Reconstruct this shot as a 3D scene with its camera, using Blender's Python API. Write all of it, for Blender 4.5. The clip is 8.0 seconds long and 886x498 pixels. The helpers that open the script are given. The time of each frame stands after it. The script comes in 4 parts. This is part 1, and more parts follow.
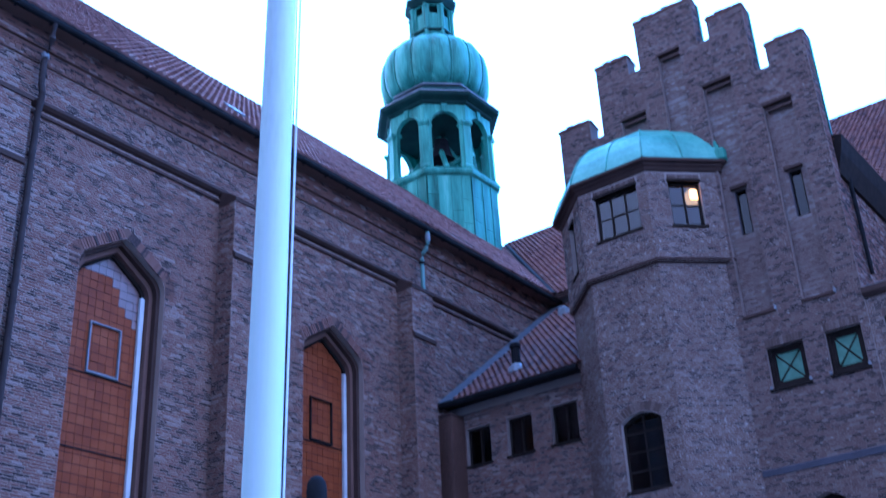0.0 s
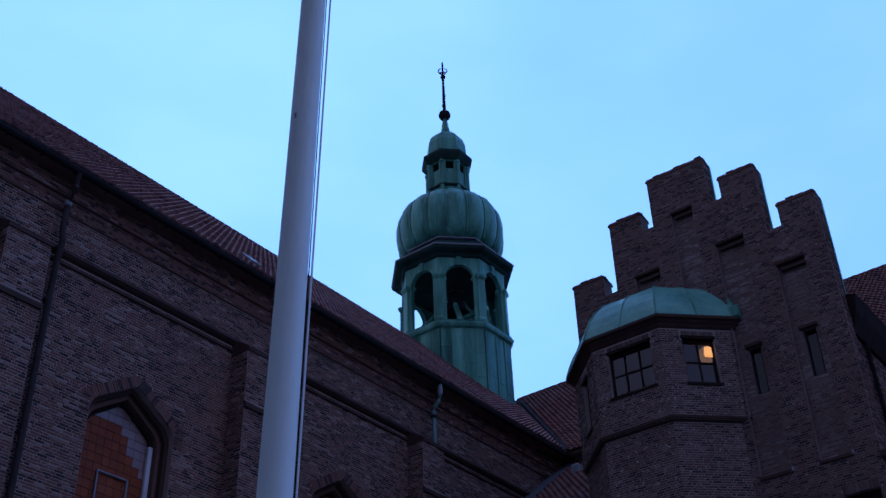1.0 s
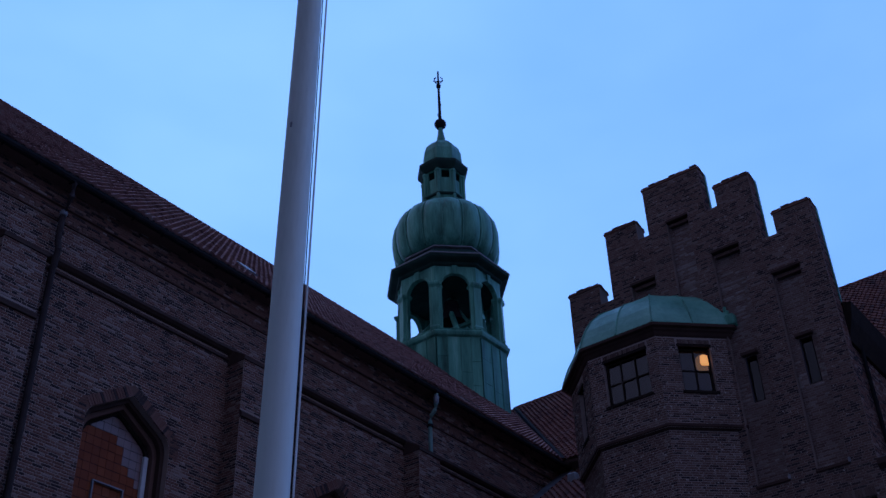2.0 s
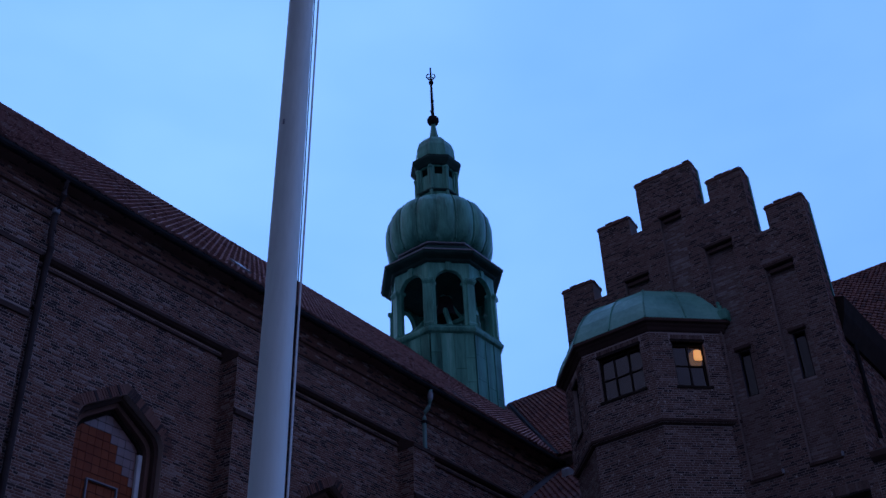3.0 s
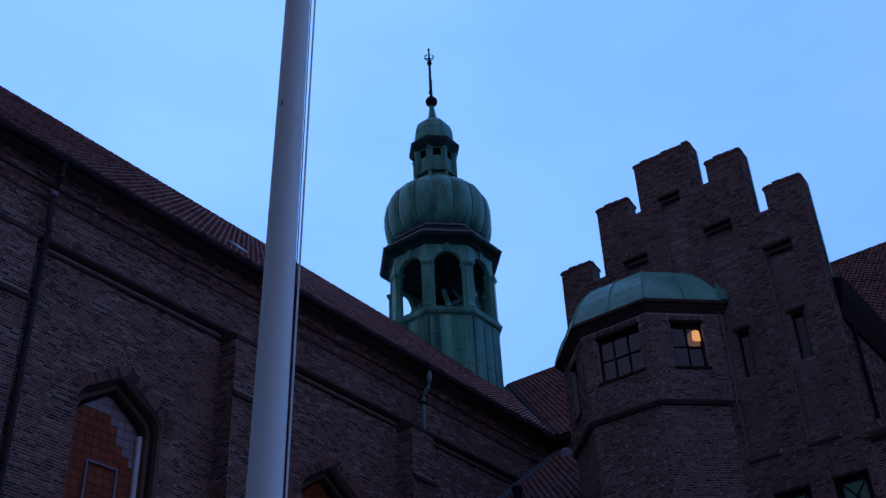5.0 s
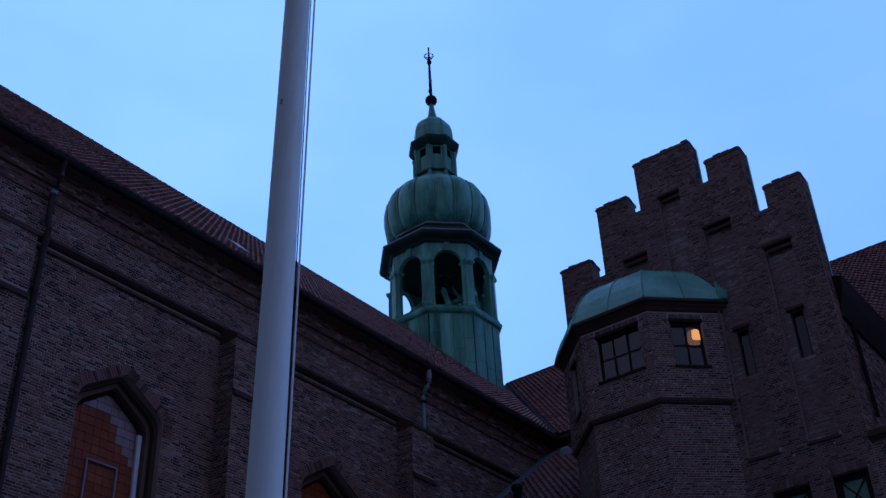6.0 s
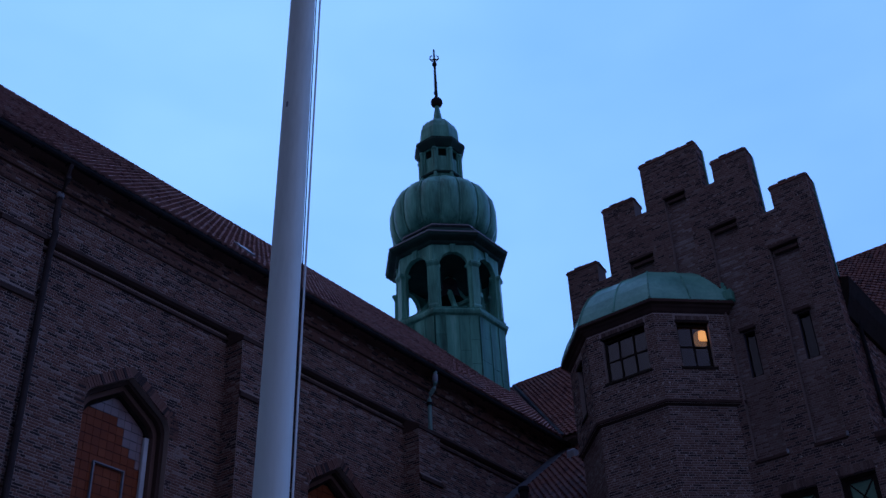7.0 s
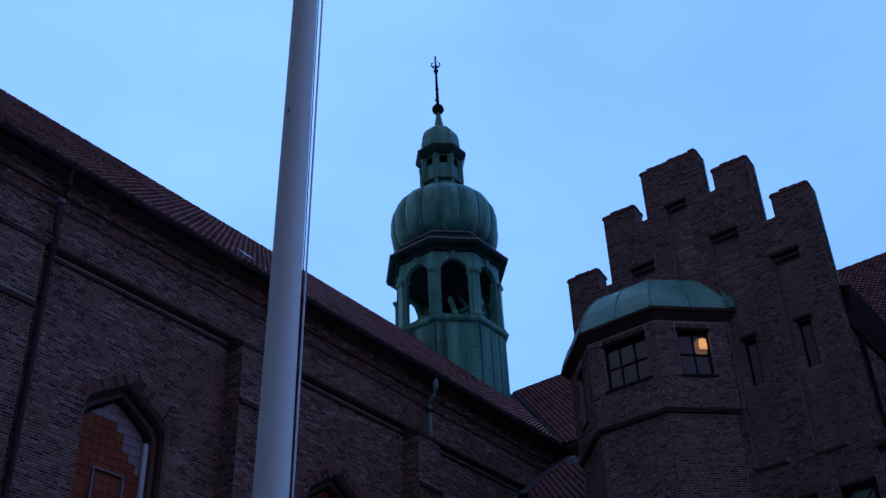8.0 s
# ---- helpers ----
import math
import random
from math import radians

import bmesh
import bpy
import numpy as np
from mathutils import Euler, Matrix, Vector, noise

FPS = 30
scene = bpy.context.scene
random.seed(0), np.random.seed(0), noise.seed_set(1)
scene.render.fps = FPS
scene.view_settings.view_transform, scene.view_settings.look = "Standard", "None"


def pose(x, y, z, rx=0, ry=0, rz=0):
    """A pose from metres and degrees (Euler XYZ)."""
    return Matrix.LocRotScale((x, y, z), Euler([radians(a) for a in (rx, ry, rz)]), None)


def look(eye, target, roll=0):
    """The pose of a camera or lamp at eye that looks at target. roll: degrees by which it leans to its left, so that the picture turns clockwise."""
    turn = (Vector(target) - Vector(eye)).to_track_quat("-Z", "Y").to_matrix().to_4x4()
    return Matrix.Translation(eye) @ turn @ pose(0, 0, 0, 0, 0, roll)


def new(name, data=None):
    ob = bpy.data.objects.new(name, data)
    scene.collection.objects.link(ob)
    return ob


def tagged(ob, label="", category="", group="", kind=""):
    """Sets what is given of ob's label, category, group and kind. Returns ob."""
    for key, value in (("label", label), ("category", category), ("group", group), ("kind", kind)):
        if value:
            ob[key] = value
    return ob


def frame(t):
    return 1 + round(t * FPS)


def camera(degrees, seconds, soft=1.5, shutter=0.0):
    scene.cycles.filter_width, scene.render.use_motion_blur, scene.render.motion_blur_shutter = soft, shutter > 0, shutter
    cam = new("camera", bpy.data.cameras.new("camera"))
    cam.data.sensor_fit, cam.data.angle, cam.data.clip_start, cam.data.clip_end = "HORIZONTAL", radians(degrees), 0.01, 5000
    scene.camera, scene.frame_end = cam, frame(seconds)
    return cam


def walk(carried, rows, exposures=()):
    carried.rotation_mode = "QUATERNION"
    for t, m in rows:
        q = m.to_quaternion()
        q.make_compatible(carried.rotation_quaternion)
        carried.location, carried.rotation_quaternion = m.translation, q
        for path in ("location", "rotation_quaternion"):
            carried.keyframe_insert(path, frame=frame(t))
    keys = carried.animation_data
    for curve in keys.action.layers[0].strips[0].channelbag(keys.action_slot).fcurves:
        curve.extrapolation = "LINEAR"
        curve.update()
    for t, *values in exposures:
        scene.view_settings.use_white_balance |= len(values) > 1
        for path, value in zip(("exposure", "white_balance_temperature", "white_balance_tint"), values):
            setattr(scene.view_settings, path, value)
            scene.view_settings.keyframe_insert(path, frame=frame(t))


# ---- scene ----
from mathutils.geometry import tessellate_polygon

# ---- camera and its walk ----
cam = camera(42.62, 8.0, shutter=0.45)
EYE = 1.6
PATH = [  # seconds, yaw, pitch, roll
    (0, 36.724, 26.561, -3.008), (0.1, 36.972, 27.416, -2.841), (0.2, 37.056, 28.564, -2.977), (0.3, 37.180, 29.752, -3.166),
    (0.4, 37.363, 30.977, -2.880), (0.5, 37.369, 31.565, -2.681), (0.6, 37.466, 32.341, -2.290), (0.7, 37.417, 32.938, -2.227),
    (0.8, 37.217, 33.803, -1.995), (1, 37.141, 34.278, -1.789), (1.5, 37.103, 34.406, -1.740), (1.7, 37.014, 34.705, -1.920),
    (2.8, 36.624, 34.523, -2.244), (3, 36.475, 34.521, -2.547), (3.5, 36.490, 34.378, -2.707), (4, 36.544, 33.946, -2.463),
    (4.5, 36.270, 33.683, -2.774), (4.7, 36.367, 33.639, -2.734), (5.8, 36.472, 33.465, -2.643), (6, 36.434, 33.515, -2.672),
    (6.5, 36.698, 33.563, -2.641), (7, 36.787, 33.628, -2.653), (7.5, 36.777, 33.842, -2.549), (8, 36.816, 33.968, -2.417),
]
EXPOSURES = [  # seconds, stops, kelvin, tint
    (0.0, 2.93, 4900, 8), (0.2, 2.4, 4950, 8), (0.5, 1.52, 5200, 9), (0.8, 0.78, 5550, 17), (1.0, 0.35, 5740, 23), (1.5, 0.0, 5830, 22), (3.0, -0.03, 5700, 24),
    (4.5, -0.03, 5700, 24), (6.0, 0.05, 5850, 22), (8.0, 0.05, 5850, 22)]
walk(cam, [(t, pose(0, 0, EYE, 90 + pitch, 0, yaw) @ pose(0, 0, 0, 0, 0, roll)) for t, yaw, pitch, roll in PATH], EXPOSURES)

# ---- world, sun ----
SKY_NEAR, SKY_FAR = 14.4, 4.9
world = bpy.data.worlds.new("evening_sky")
scene.world = world
world.use_nodes = True
wn, wl = world.node_tree.nodes, world.node_tree.links
wn.clear()
w_out = wn.new("ShaderNodeOutputWorld")
w_bg = wn.new("ShaderNodeBackground")
w_sky = wn.new("ShaderNodeTexSky")
w_sky.sky_type, w_sky.sun_disc = "NISHITA", False
w_sky.sun_elevation, w_sky.sun_rotation = radians(3), radians(323)
w_sky.air_density, w_sky.dust_density, w_sky.ozone_density = 1.0, 0.6, 3.0
w_co = wn.new("ShaderNodeTexCoord")
w_map = wn.new("ShaderNodeMapping")
w_map.inputs["Scale"].default_value = (1.0, 1.0, 2.2)
w_noise = wn.new("ShaderNodeTexNoise")
w_noise.inputs["Scale"].default_value, w_noise.inputs["Detail"].default_value = 2.2, 4.0
w_ramp = wn.new("ShaderNodeValToRGB")
w_ramp.color_ramp.elements[0].position, w_ramp.color_ramp.elements[0].color = 0.3, (0.18, 0.42, 0.93, 1)
w_ramp.color_ramp.elements[1].position, w_ramp.color_ramp.elements[1].color = 0.72, (0.28, 0.545, 0.94, 1)
w_mix = wn.new("ShaderNodeMixRGB")
w_mix.inputs["Fac"].default_value = 0.92
# the after-sunset side of the sky stands behind the church and is the brighter one
w_dot = wn.new("ShaderNodeVectorMath")
w_dot.operation = "DOT_PRODUCT"
w_dot.inputs[1].default_value = (-0.22, 0.88, 0.42)
w_range = wn.new("ShaderNodeMapRange")
w_range.interpolation_type = "SMOOTHSTEP"
for key, value in (("From Min", -0.5), ("From Max", 0.95), ("To Min", SKY_FAR), ("To Max", SKY_NEAR)):
    w_range.inputs[key].default_value = value
w_gain = wn.new("ShaderNodeVectorMath")
w_gain.operation = "SCALE"
wl.new(w_co.outputs["Generated"], w_map.inputs["Vector"])
wl.new(w_co.outputs["Generated"], w_dot.inputs[0])
wl.new(w_dot.outputs["Value"], w_range.inputs["Value"])
wl.new(w_range.outputs["Result"], w_gain.inputs["Scale"])
wl.new(w_map.outputs["Vector"], w_noise.inputs["Vector"])
wl.new(w_noise.outputs["Fac"], w_ramp.inputs["Fac"])
w_dusk = wn.new("ShaderNodeMixRGB")
w_dusk.inputs["Color2"].default_value = (0.475, 0.49, 0.69, 1)
w_turn = wn.new("ShaderNodeMapRange")
w_turn.interpolation_type = "SMOOTHSTEP"
for key, value in (("From Min", 0.72), ("From Max", 0.0), ("To Min", 0.0), ("To Max", 1.0)):
    w_turn.inputs[key].default_value = value
wl.new(w_dot.outputs["Value"], w_turn.inputs["Value"])
wl.new(w_turn.outputs["Result"], w_dusk.inputs["Fac"])
wl.new(w_ramp.outputs["Color"], w_dusk.inputs["Color1"])
wl.new(w_dusk.outputs["Color"], w_gain.inputs[0])
# a little deeper blue away from the west
w_xyz = wn.new("ShaderNodeSeparateXYZ")
w_side = wn.new("ShaderNodeMapRange")
w_side.interpolation_type = "SMOOTHSTEP"
for key, value in (("From Min", -0.75), ("From Max", 0.0), ("To Min", 0.0), ("To Max", 1.0)):
    w_side.inputs[key].default_value = value
w_deep = wn.new("ShaderNodeMixRGB")
w_deep.blend_type = "MULTIPLY"
w_deep.inputs["Color2"].default_value = (0.67, 0.735, 0.89, 1)
wl.new(w_co.outputs["Generated"], w_xyz.inputs[0])
wl.new(w_xyz.outputs["X"], w_side.inputs["Value"])
wl.new(w_side.outputs["Result"], w_deep.inputs["Fac"])
wl.new(w_gain.outputs["Vector"], w_deep.inputs["Color1"])
wl.new(w_sky.outputs["Color"], w_mix.inputs["Color1"])
wl.new(w_deep.outputs["Color"], w_mix.inputs["Color2"])
wl.new(w_mix.outputs["Color"], w_bg.inputs["Color"])
w_bg.inputs["Strength"].default_value = 0.1
wl.new(w_bg.outputs["Background"], w_out.inputs["Surface"])
sun = new("sun", bpy.data.lights.new("sun", "SUN"))
sun.data.energy, sun.data.angle, sun.data.color = 0.1, radians(30), (1.0, 0.86, 0.76)
sun.matrix_world = look((-55, 74, 20), (0, 0, 0))


# ---- materials ----
def material(name, colors, rough=0.85, metal=0.0, scale=3.0, fine=40.0, bump=0.3, island=0.0, random_object=False, spec=0.3, streak=0.0, stops=None, coarse=1.0, fleck=0.0):
    """Layered surface: a colour ramp over coarse and fine noise, piece by piece variation, fine relief."""
    m = bpy.data.materials.new(name)
    m.use_nodes = True
    n, l = m.node_tree.nodes, m.node_tree.links
    b = n["Principled BSDF"]
    b.inputs["Roughness"].default_value, b.inputs["Metallic"].default_value = rough, metal
    b.inputs["Specular IOR Level"].default_value = spec
    co = n.new("ShaderNodeTexCoord")
    mp = n.new("ShaderNodeMapping")
    mp.inputs["Scale"].default_value = (1, 1, 1 - streak)
    l.new(co.outputs["Object"], mp.inputs["Vector"])
    big, small = n.new("ShaderNodeTexNoise"), n.new("ShaderNodeTexNoise")
    for k, s, d in ((big, scale, 5), (small, fine, 3)):
        k.inputs["Scale"].default_value, k.inputs["Detail"].default_value = s, d
        l.new(mp.outputs["Vector"], k.inputs["Vector"])
    add = n.new("ShaderNodeMath")
    add.operation = "MULTIPLY_ADD"
    l.new(small.outputs["Fac"], add.inputs[0])
    add.inputs[1].default_value = 0.35
    soft = n.new("ShaderNodeMath")
    soft.operation = "MULTIPLY_ADD"
    l.new(big.outputs["Fac"], soft.inputs[0])
    soft.inputs[1].default_value, soft.inputs[2].default_value = coarse, 0.5 - 0.5 * coarse
    l.new(soft.outputs[0], add.inputs[2])
    last = add
    if island or random_object:
        src = n.new("ShaderNodeObjectInfo") if random_object else n.new("ShaderNodeNewGeometry")
        mix = n.new("ShaderNodeMath")
        mix.operation = "MULTIPLY_ADD"
        l.new(src.outputs["Random" if random_object else "Random Per Island"], mix.inputs[0])
        mix.inputs[1].default_value = island
        sub = n.new("ShaderNodeMath")
        sub.operation = "SUBTRACT"
        l.new(last.outputs[0], sub.inputs[0])
        sub.inputs[1].default_value = island / 2 + (0.12 if stops else 0.0)
        l.new(sub.outputs[0], mix.inputs[2])
        last = mix
    ramp = n.new("ShaderNodeValToRGB")
    e = ramp.color_ramp.elements
    while len(e) < len(colors):
        e.new(0.5)
    for i, c in enumerate(colors):
        e[i].position = stops[i] if stops else min(1.0, 0.3 + 0.75 * i / max(1, len(colors) - 1))
        e[i].color = (*c, 1)
    l.new(last.outputs[0], ramp.inputs["Fac"])
    if fleck:
        # small lime runs and drips
        spot, edge, pale = n.new("ShaderNodeTexNoise"), n.new("ShaderNodeMapRange"), n.new("ShaderNodeMixRGB")
        spot.inputs["Scale"].default_value, spot.inputs["Detail"].default_value = 11.0, 4.0
        edge.inputs["From Min"].default_value, edge.inputs["From Max"].default_value = fleck, fleck + 0.035
        edge.inputs["To Max"].default_value = 0.85
        pale.inputs["Color2"].default_value = (0.45, 0.42, 0.4, 1)
        l.new(co.outputs["Object"], spot.inputs["Vector"])
        l.new(spot.outputs["Fac"], edge.inputs["Value"])
        l.new(edge.outputs["Result"], pale.inputs["Fac"])
        l.new(ramp.outputs["Color"], pale.inputs["Color1"])
        ramp = pale
    l.new(ramp.outputs["Color"], b.inputs["Base Color"])
    bp = n.new("ShaderNodeBump")
    bp.inputs["Strength"].default_value, bp.inputs["Distance"].default_value = bump, 0.02
    l.new(small.outputs["Fac"], bp.inputs["Height"])
    l.new(bp.outputs["Normal"], b.inputs["Normal"])
    return m


BRICKS = [(0.034, 0.022, 0.022), (0.058, 0.034, 0.032), (0.15, 0.068, 0.052), (0.165, 0.077, 0.059), (0.18, 0.092, 0.073), (0.27, 0.2, 0.18)]
LEVELS = [0.15, 0.33, 0.41, 0.65, 0.9, 1.0]
M_BRICK = material("brick_dark_red", BRICKS, scale=0.6, fine=35, island=0.95, stops=LEVELS, coarse=0.55, bump=0.15)
M_BRICK_PIECE = material("brick_dark_red_single", BRICKS[:-1] + [(0.18, 0.115, 0.1)], scale=0.6, fine=35, island=0.7, random_object=True, stops=LEVELS, coarse=0.6, bump=0.15)
BRICKS_DULL = [(0.036, 0.026, 0.027), (0.058, 0.039, 0.038), (0.125, 0.072, 0.062), (0.14, 0.083, 0.07), (0.16, 0.1, 0.086), (0.21, 0.165, 0.155)]
M_BRICK_SPECK = material("brick_lime_spotted", BRICKS_DULL, scale=0.9, fine=35, island=0.95, stops=[0.1, 0.27, 0.37, 0.62, 0.9, 1.0], coarse=0.3, bump=0.15, fleck=0.635)
M_BRICK_GABLE = material("brick_gable", BRICKS_DULL, scale=0.6, fine=35, island=0.9, stops=LEVELS, coarse=0.5, bump=0.15, fleck=0.655)
M_BRICK_FAN = material("brick_on_end", [(0.075, 0.048, 0.043), (0.13, 0.085, 0.074), (0.19, 0.145, 0.13)], scale=0.6, fine=35, island=0.6, random_object=True, bump=0.15)
M_CORNICE = material("brown_moulded_brick", [(0.1, 0.055, 0.043), (0.17, 0.09, 0.07)], scale=1.2, fine=25, bump=0.2)
M_BRICK_GREY = material("brick_grey", [(0.05, 0.032, 0.029), (0.125, 0.075, 0.064), (0.15, 0.1, 0.088), (0.17, 0.125, 0.115), (0.27, 0.24, 0.23)], scale=0.45, fine=50, island=0.5)
M_MORTAR = material("lime_mortar", [(0.21, 0.155, 0.14), (0.38, 0.31, 0.285)], scale=0.8, fine=50)
M_MORTAR_TURRET = material("pale_turret_mortar", [(0.225, 0.172, 0.157), (0.4, 0.33, 0.305)], scale=0.8, fine=50)
M_MORTAR_GABLE = material("dull_gable_mortar", [(0.155, 0.112, 0.1), (0.28, 0.215, 0.198)], scale=0.8, fine=50)
M_MORTAR_NAVE = material("pale_lime_mortar", [(0.235, 0.165, 0.14), (0.4, 0.31, 0.27)], scale=0.8, fine=50)
# moulded brick, darkened so the shadow at projecting courses is in its colour
M_MOULD = material("shadowed_moulded_brick", [(0.032, 0.018, 0.015), (0.075, 0.04, 0.032)], scale=1.5, fine=30)
TILES = [(0.095, 0.05, 0.048), (0.215, 0.116, 0.105), (0.285, 0.153, 0.137), (0.285, 0.198, 0.185)]
TILES_RED = [(0.045, 0.02, 0.017), (0.12, 0.048, 0.036), (0.16, 0.062, 0.045), (0.14, 0.078, 0.066)]
M_TILE = material("clay_pantile_dull", TILES, rough=0.85, spec=0.12, scale=0.6, fine=25, island=0.5)
M_TILE_RED = material("clay_pantile_red", TILES_RED, rough=0.85, spec=0.12, scale=0.6, fine=25, island=0.5)
M_TILE_PIECE = material("clay_pantile_single", [(0.045, 0.02, 0.016), (0.11, 0.043, 0.033), (0.15, 0.058, 0.042), (0.125, 0.072, 0.062)], rough=0.75, spec=0.15, scale=0.6, fine=25, island=0.5, random_object=True)
COPPER = [(0.012, 0.048, 0.036), (0.042, 0.168, 0.122), (0.098, 0.33, 0.245), (0.2, 0.48, 0.38)]
M_COPPER = material("verdigris_copper", COPPER, rough=0.45, scale=2.2, fine=14, bump=0.1, streak=0.88, spec=0.18)
M_COPPER_SHEET = material("verdigris_copper_sheet", COPPER, rough=0.5, scale=1.6, fine=14, bump=0.1, streak=0.9, spec=0.14, island=0.22, random_object=True)
M_PIPE_DARK = material("brown_painted_metal", [(0.03, 0.023, 0.024), (0.065, 0.05, 0.05)], rough=0.8, scale=3, fine=25, bump=0.1, spec=0.08)
M_DOME = material("smooth_verdigris", [(0.03, 0.11, 0.085), (0.075, 0.26, 0.2), (0.13, 0.36, 0.285), (0.2, 0.45, 0.36)], rough=0.36, scale=1.1, fine=9, bump=0.05, coarse=0.8, spec=0.2)
M_PIPE = material("green_copper_pipe", [(0.09, 0.2, 0.18), (0.2, 0.33, 0.3)], rough=0.55, scale=3, fine=20, bump=0.1)
# darkened copper: cornice shade in the colour, also the backing at sheet joints
M_COPPER_DARK = material("shaded_dark_copper", [(0.008, 0.022, 0.02), (0.022, 0.058, 0.046)], rough=0.7, scale=2, fine=20, bump=0.1, spec=0.08)
M_LEAD = material("lead_sheet", [(0.13, 0.145, 0.165), (0.27, 0.285, 0.315)], rough=0.5, scale=3, fine=20, bump=0.1)
M_LEAD_DULL = material("dull_lead", [(0.07, 0.075, 0.09), (0.14, 0.15, 0.17)], rough=0.6, scale=3, fine=20, bump=0.15, spec=0.15)
M_IRON = material("dark_iron", [(0.01, 0.01, 0.012), (0.026, 0.025, 0.027)], rough=0.9, scale=4, fine=40, bump=0.1, spec=0.05)
M_PAINT = material("white_pole_paint", [(0.6, 0.65, 0.59), (0.79, 0.84, 0.77), (0.83, 0.88, 0.81)], rough=0.6, scale=2.5, fine=60, bump=0.06, spec=0.3, streak=0.85)
M_FRAME = material("pale_jamb_tone", [(0.4, 0.42, 0.44), (0.6, 0.62, 0.64)], rough=0.5, scale=3, fine=40, bump=0.08)
M_DARKWOOD = material("dark_stained_wood", [(0.012, 0.009, 0.008), (0.032, 0.023, 0.02)], rough=0.85, scale=4, fine=50, bump=0.2, spec=0.08)
M_AMBER = material("amber_lead_glass", [(0.15, 0.032, 0.012), (0.22, 0.05, 0.016), (0.26, 0.07, 0.026)], rough=0.5, scale=1.2, fine=20, bump=0.05, island=0.3, random_object=True, spec=0.15)
# glass with the sky's reflection put into its base colour
M_SKY_PANE = material("sky_reflection_glass", [(0.17, 0.1, 0.09), (0.25, 0.155, 0.145)], rough=0.3, scale=2, fine=20, bump=0.05, island=0.3, random_object=True, spec=0.5)
M_TEAL = material("green_lead_glass", [(0.05, 0.14, 0.09), (0.13, 0.27, 0.19)], rough=0.35, scale=5, fine=30, bump=0.08, spec=0.25)
M_GROUND = material("courtyard_cobble", [(0.14, 0.13, 0.12), (0.28, 0.27, 0.25)], scale=0.7, fine=9, bump=0.6)
M_PLASTER = material("grey_render", [(0.1, 0.09, 0.085), (0.16, 0.14, 0.13)], scale=0.4, fine=20)
M_STONE = material("slate_band", [(0.045, 0.042, 0.055), (0.08, 0.075, 0.095)], scale=2, fine=30)
M_ROPE = material("pale_halyard", [(0.78, 0.78, 0.78), (0.88, 0.88, 0.88)], rough=0.8, scale=5, fine=90)


def glass_material(name, tint, mix):
    m = bpy.data.materials.new(name)
    m.use_nodes = True
    n, l = m.node_tree.nodes, m.node_tree.links
    n.remove(n["Principled BSDF"])
    tr, gl, mx = n.new("ShaderNodeBsdfTransparent"), n.new("ShaderNodeBsdfGlossy"), n.new("ShaderNodeMixShader")
    tr.inputs["Color"].default_value = (*tint, 1)
    gl.inputs["Roughness"].default_value = 0.06
    mx.inputs["Fac"].default_value = mix
    l.new(tr.outputs[0], mx.inputs[1])
    l.new(gl.outputs[0], mx.inputs[2])
    l.new(mx.outputs[0], n["Material Output"].inputs["Surface"])
    return m


M_GLASS = glass_material("window_glass", (0.4, 0.43, 0.5), 0.07)
M_DARKGLASS = glass_material("dark_window_glass", (0.2, 0.22, 0.25), 0.05)


def glow_material(name, color, strength):
    m = bpy.data.materials.new(name)
    m.use_nodes = True
    b = m.node_tree.nodes["Principled BSDF"]
    b.inputs["Base Color"].default_value = (*color, 1)
    b.inputs["Emission Color"].default_value = (*color, 1)
    b.inputs["Emission Strength"].default_value = strength
    return m


M_LAMP = glow_material("lit_lamp_glass", (1.0, 0.45, 0.12), 0.7)


# ---- mesh helpers ----
def thing(name, at, label, category, group="", kind=""):
    ob = new(name)
    ob.location = at
    ob.empty_display_size = 0.3
    return tagged(ob, label, category, group, kind)


def part(name, data, mat, parent=None, label="", smooth=False):
    """Links a bmesh, or (vertices, faces), in world coordinates, as one mesh object under a thing or a part."""
    me = bpy.data.meshes.new(name)
    if isinstance(data, tuple):
        me.from_pydata(data[0], [], data[1])
    else:
        bmesh.ops.recalc_face_normals(data, faces=data.faces[:])
        data.to_mesh(me)
        data.free()
    if smooth:
        me.shade_smooth()
    me.materials.append(mat)
    ob = new(name, me)
    if parent:
        ob.parent = parent
        if not parent.parent:
            ob.matrix_parent_inverse = Matrix.Translation(parent.location).inverted()
    if label:
        tagged(ob, label)
    return ob


def add_box(bm, lo, hi, bevel=0.0):
    vs = bmesh.ops.create_cube(bm, size=1)["verts"]
    for v in vs:
        v.co = Vector([lo[i] + (v.co[i] + 0.5) * (hi[i] - lo[i]) for i in range(3)])
    if bevel:
        bmesh.ops.bevel(bm, geom=list({e for v in vs for e in v.link_edges}), offset=bevel, segments=1, affect="EDGES")


def box(lo, hi, bevel=0.0):
    bm = bmesh.new()
    add_box(bm, lo, hi, bevel)
    return bm


class Face:
    """A flat wall face: u runs along it, z up, d goes into the wall."""

    def __init__(self, origin, along, inward):
        self.o, self.a, self.n = Vector(origin), Vector(along).normalized(), Vector(inward).normalized()

    def at(self, u, z, d=0.0):
        return self.o + self.a * u + self.n * d + Vector((0, 0, z))


def tess(loops):
    from_lists = [[Vector((u, z, 0)) for u, z in lp] for lp in loops]
    return tessellate_polygon(from_lists)


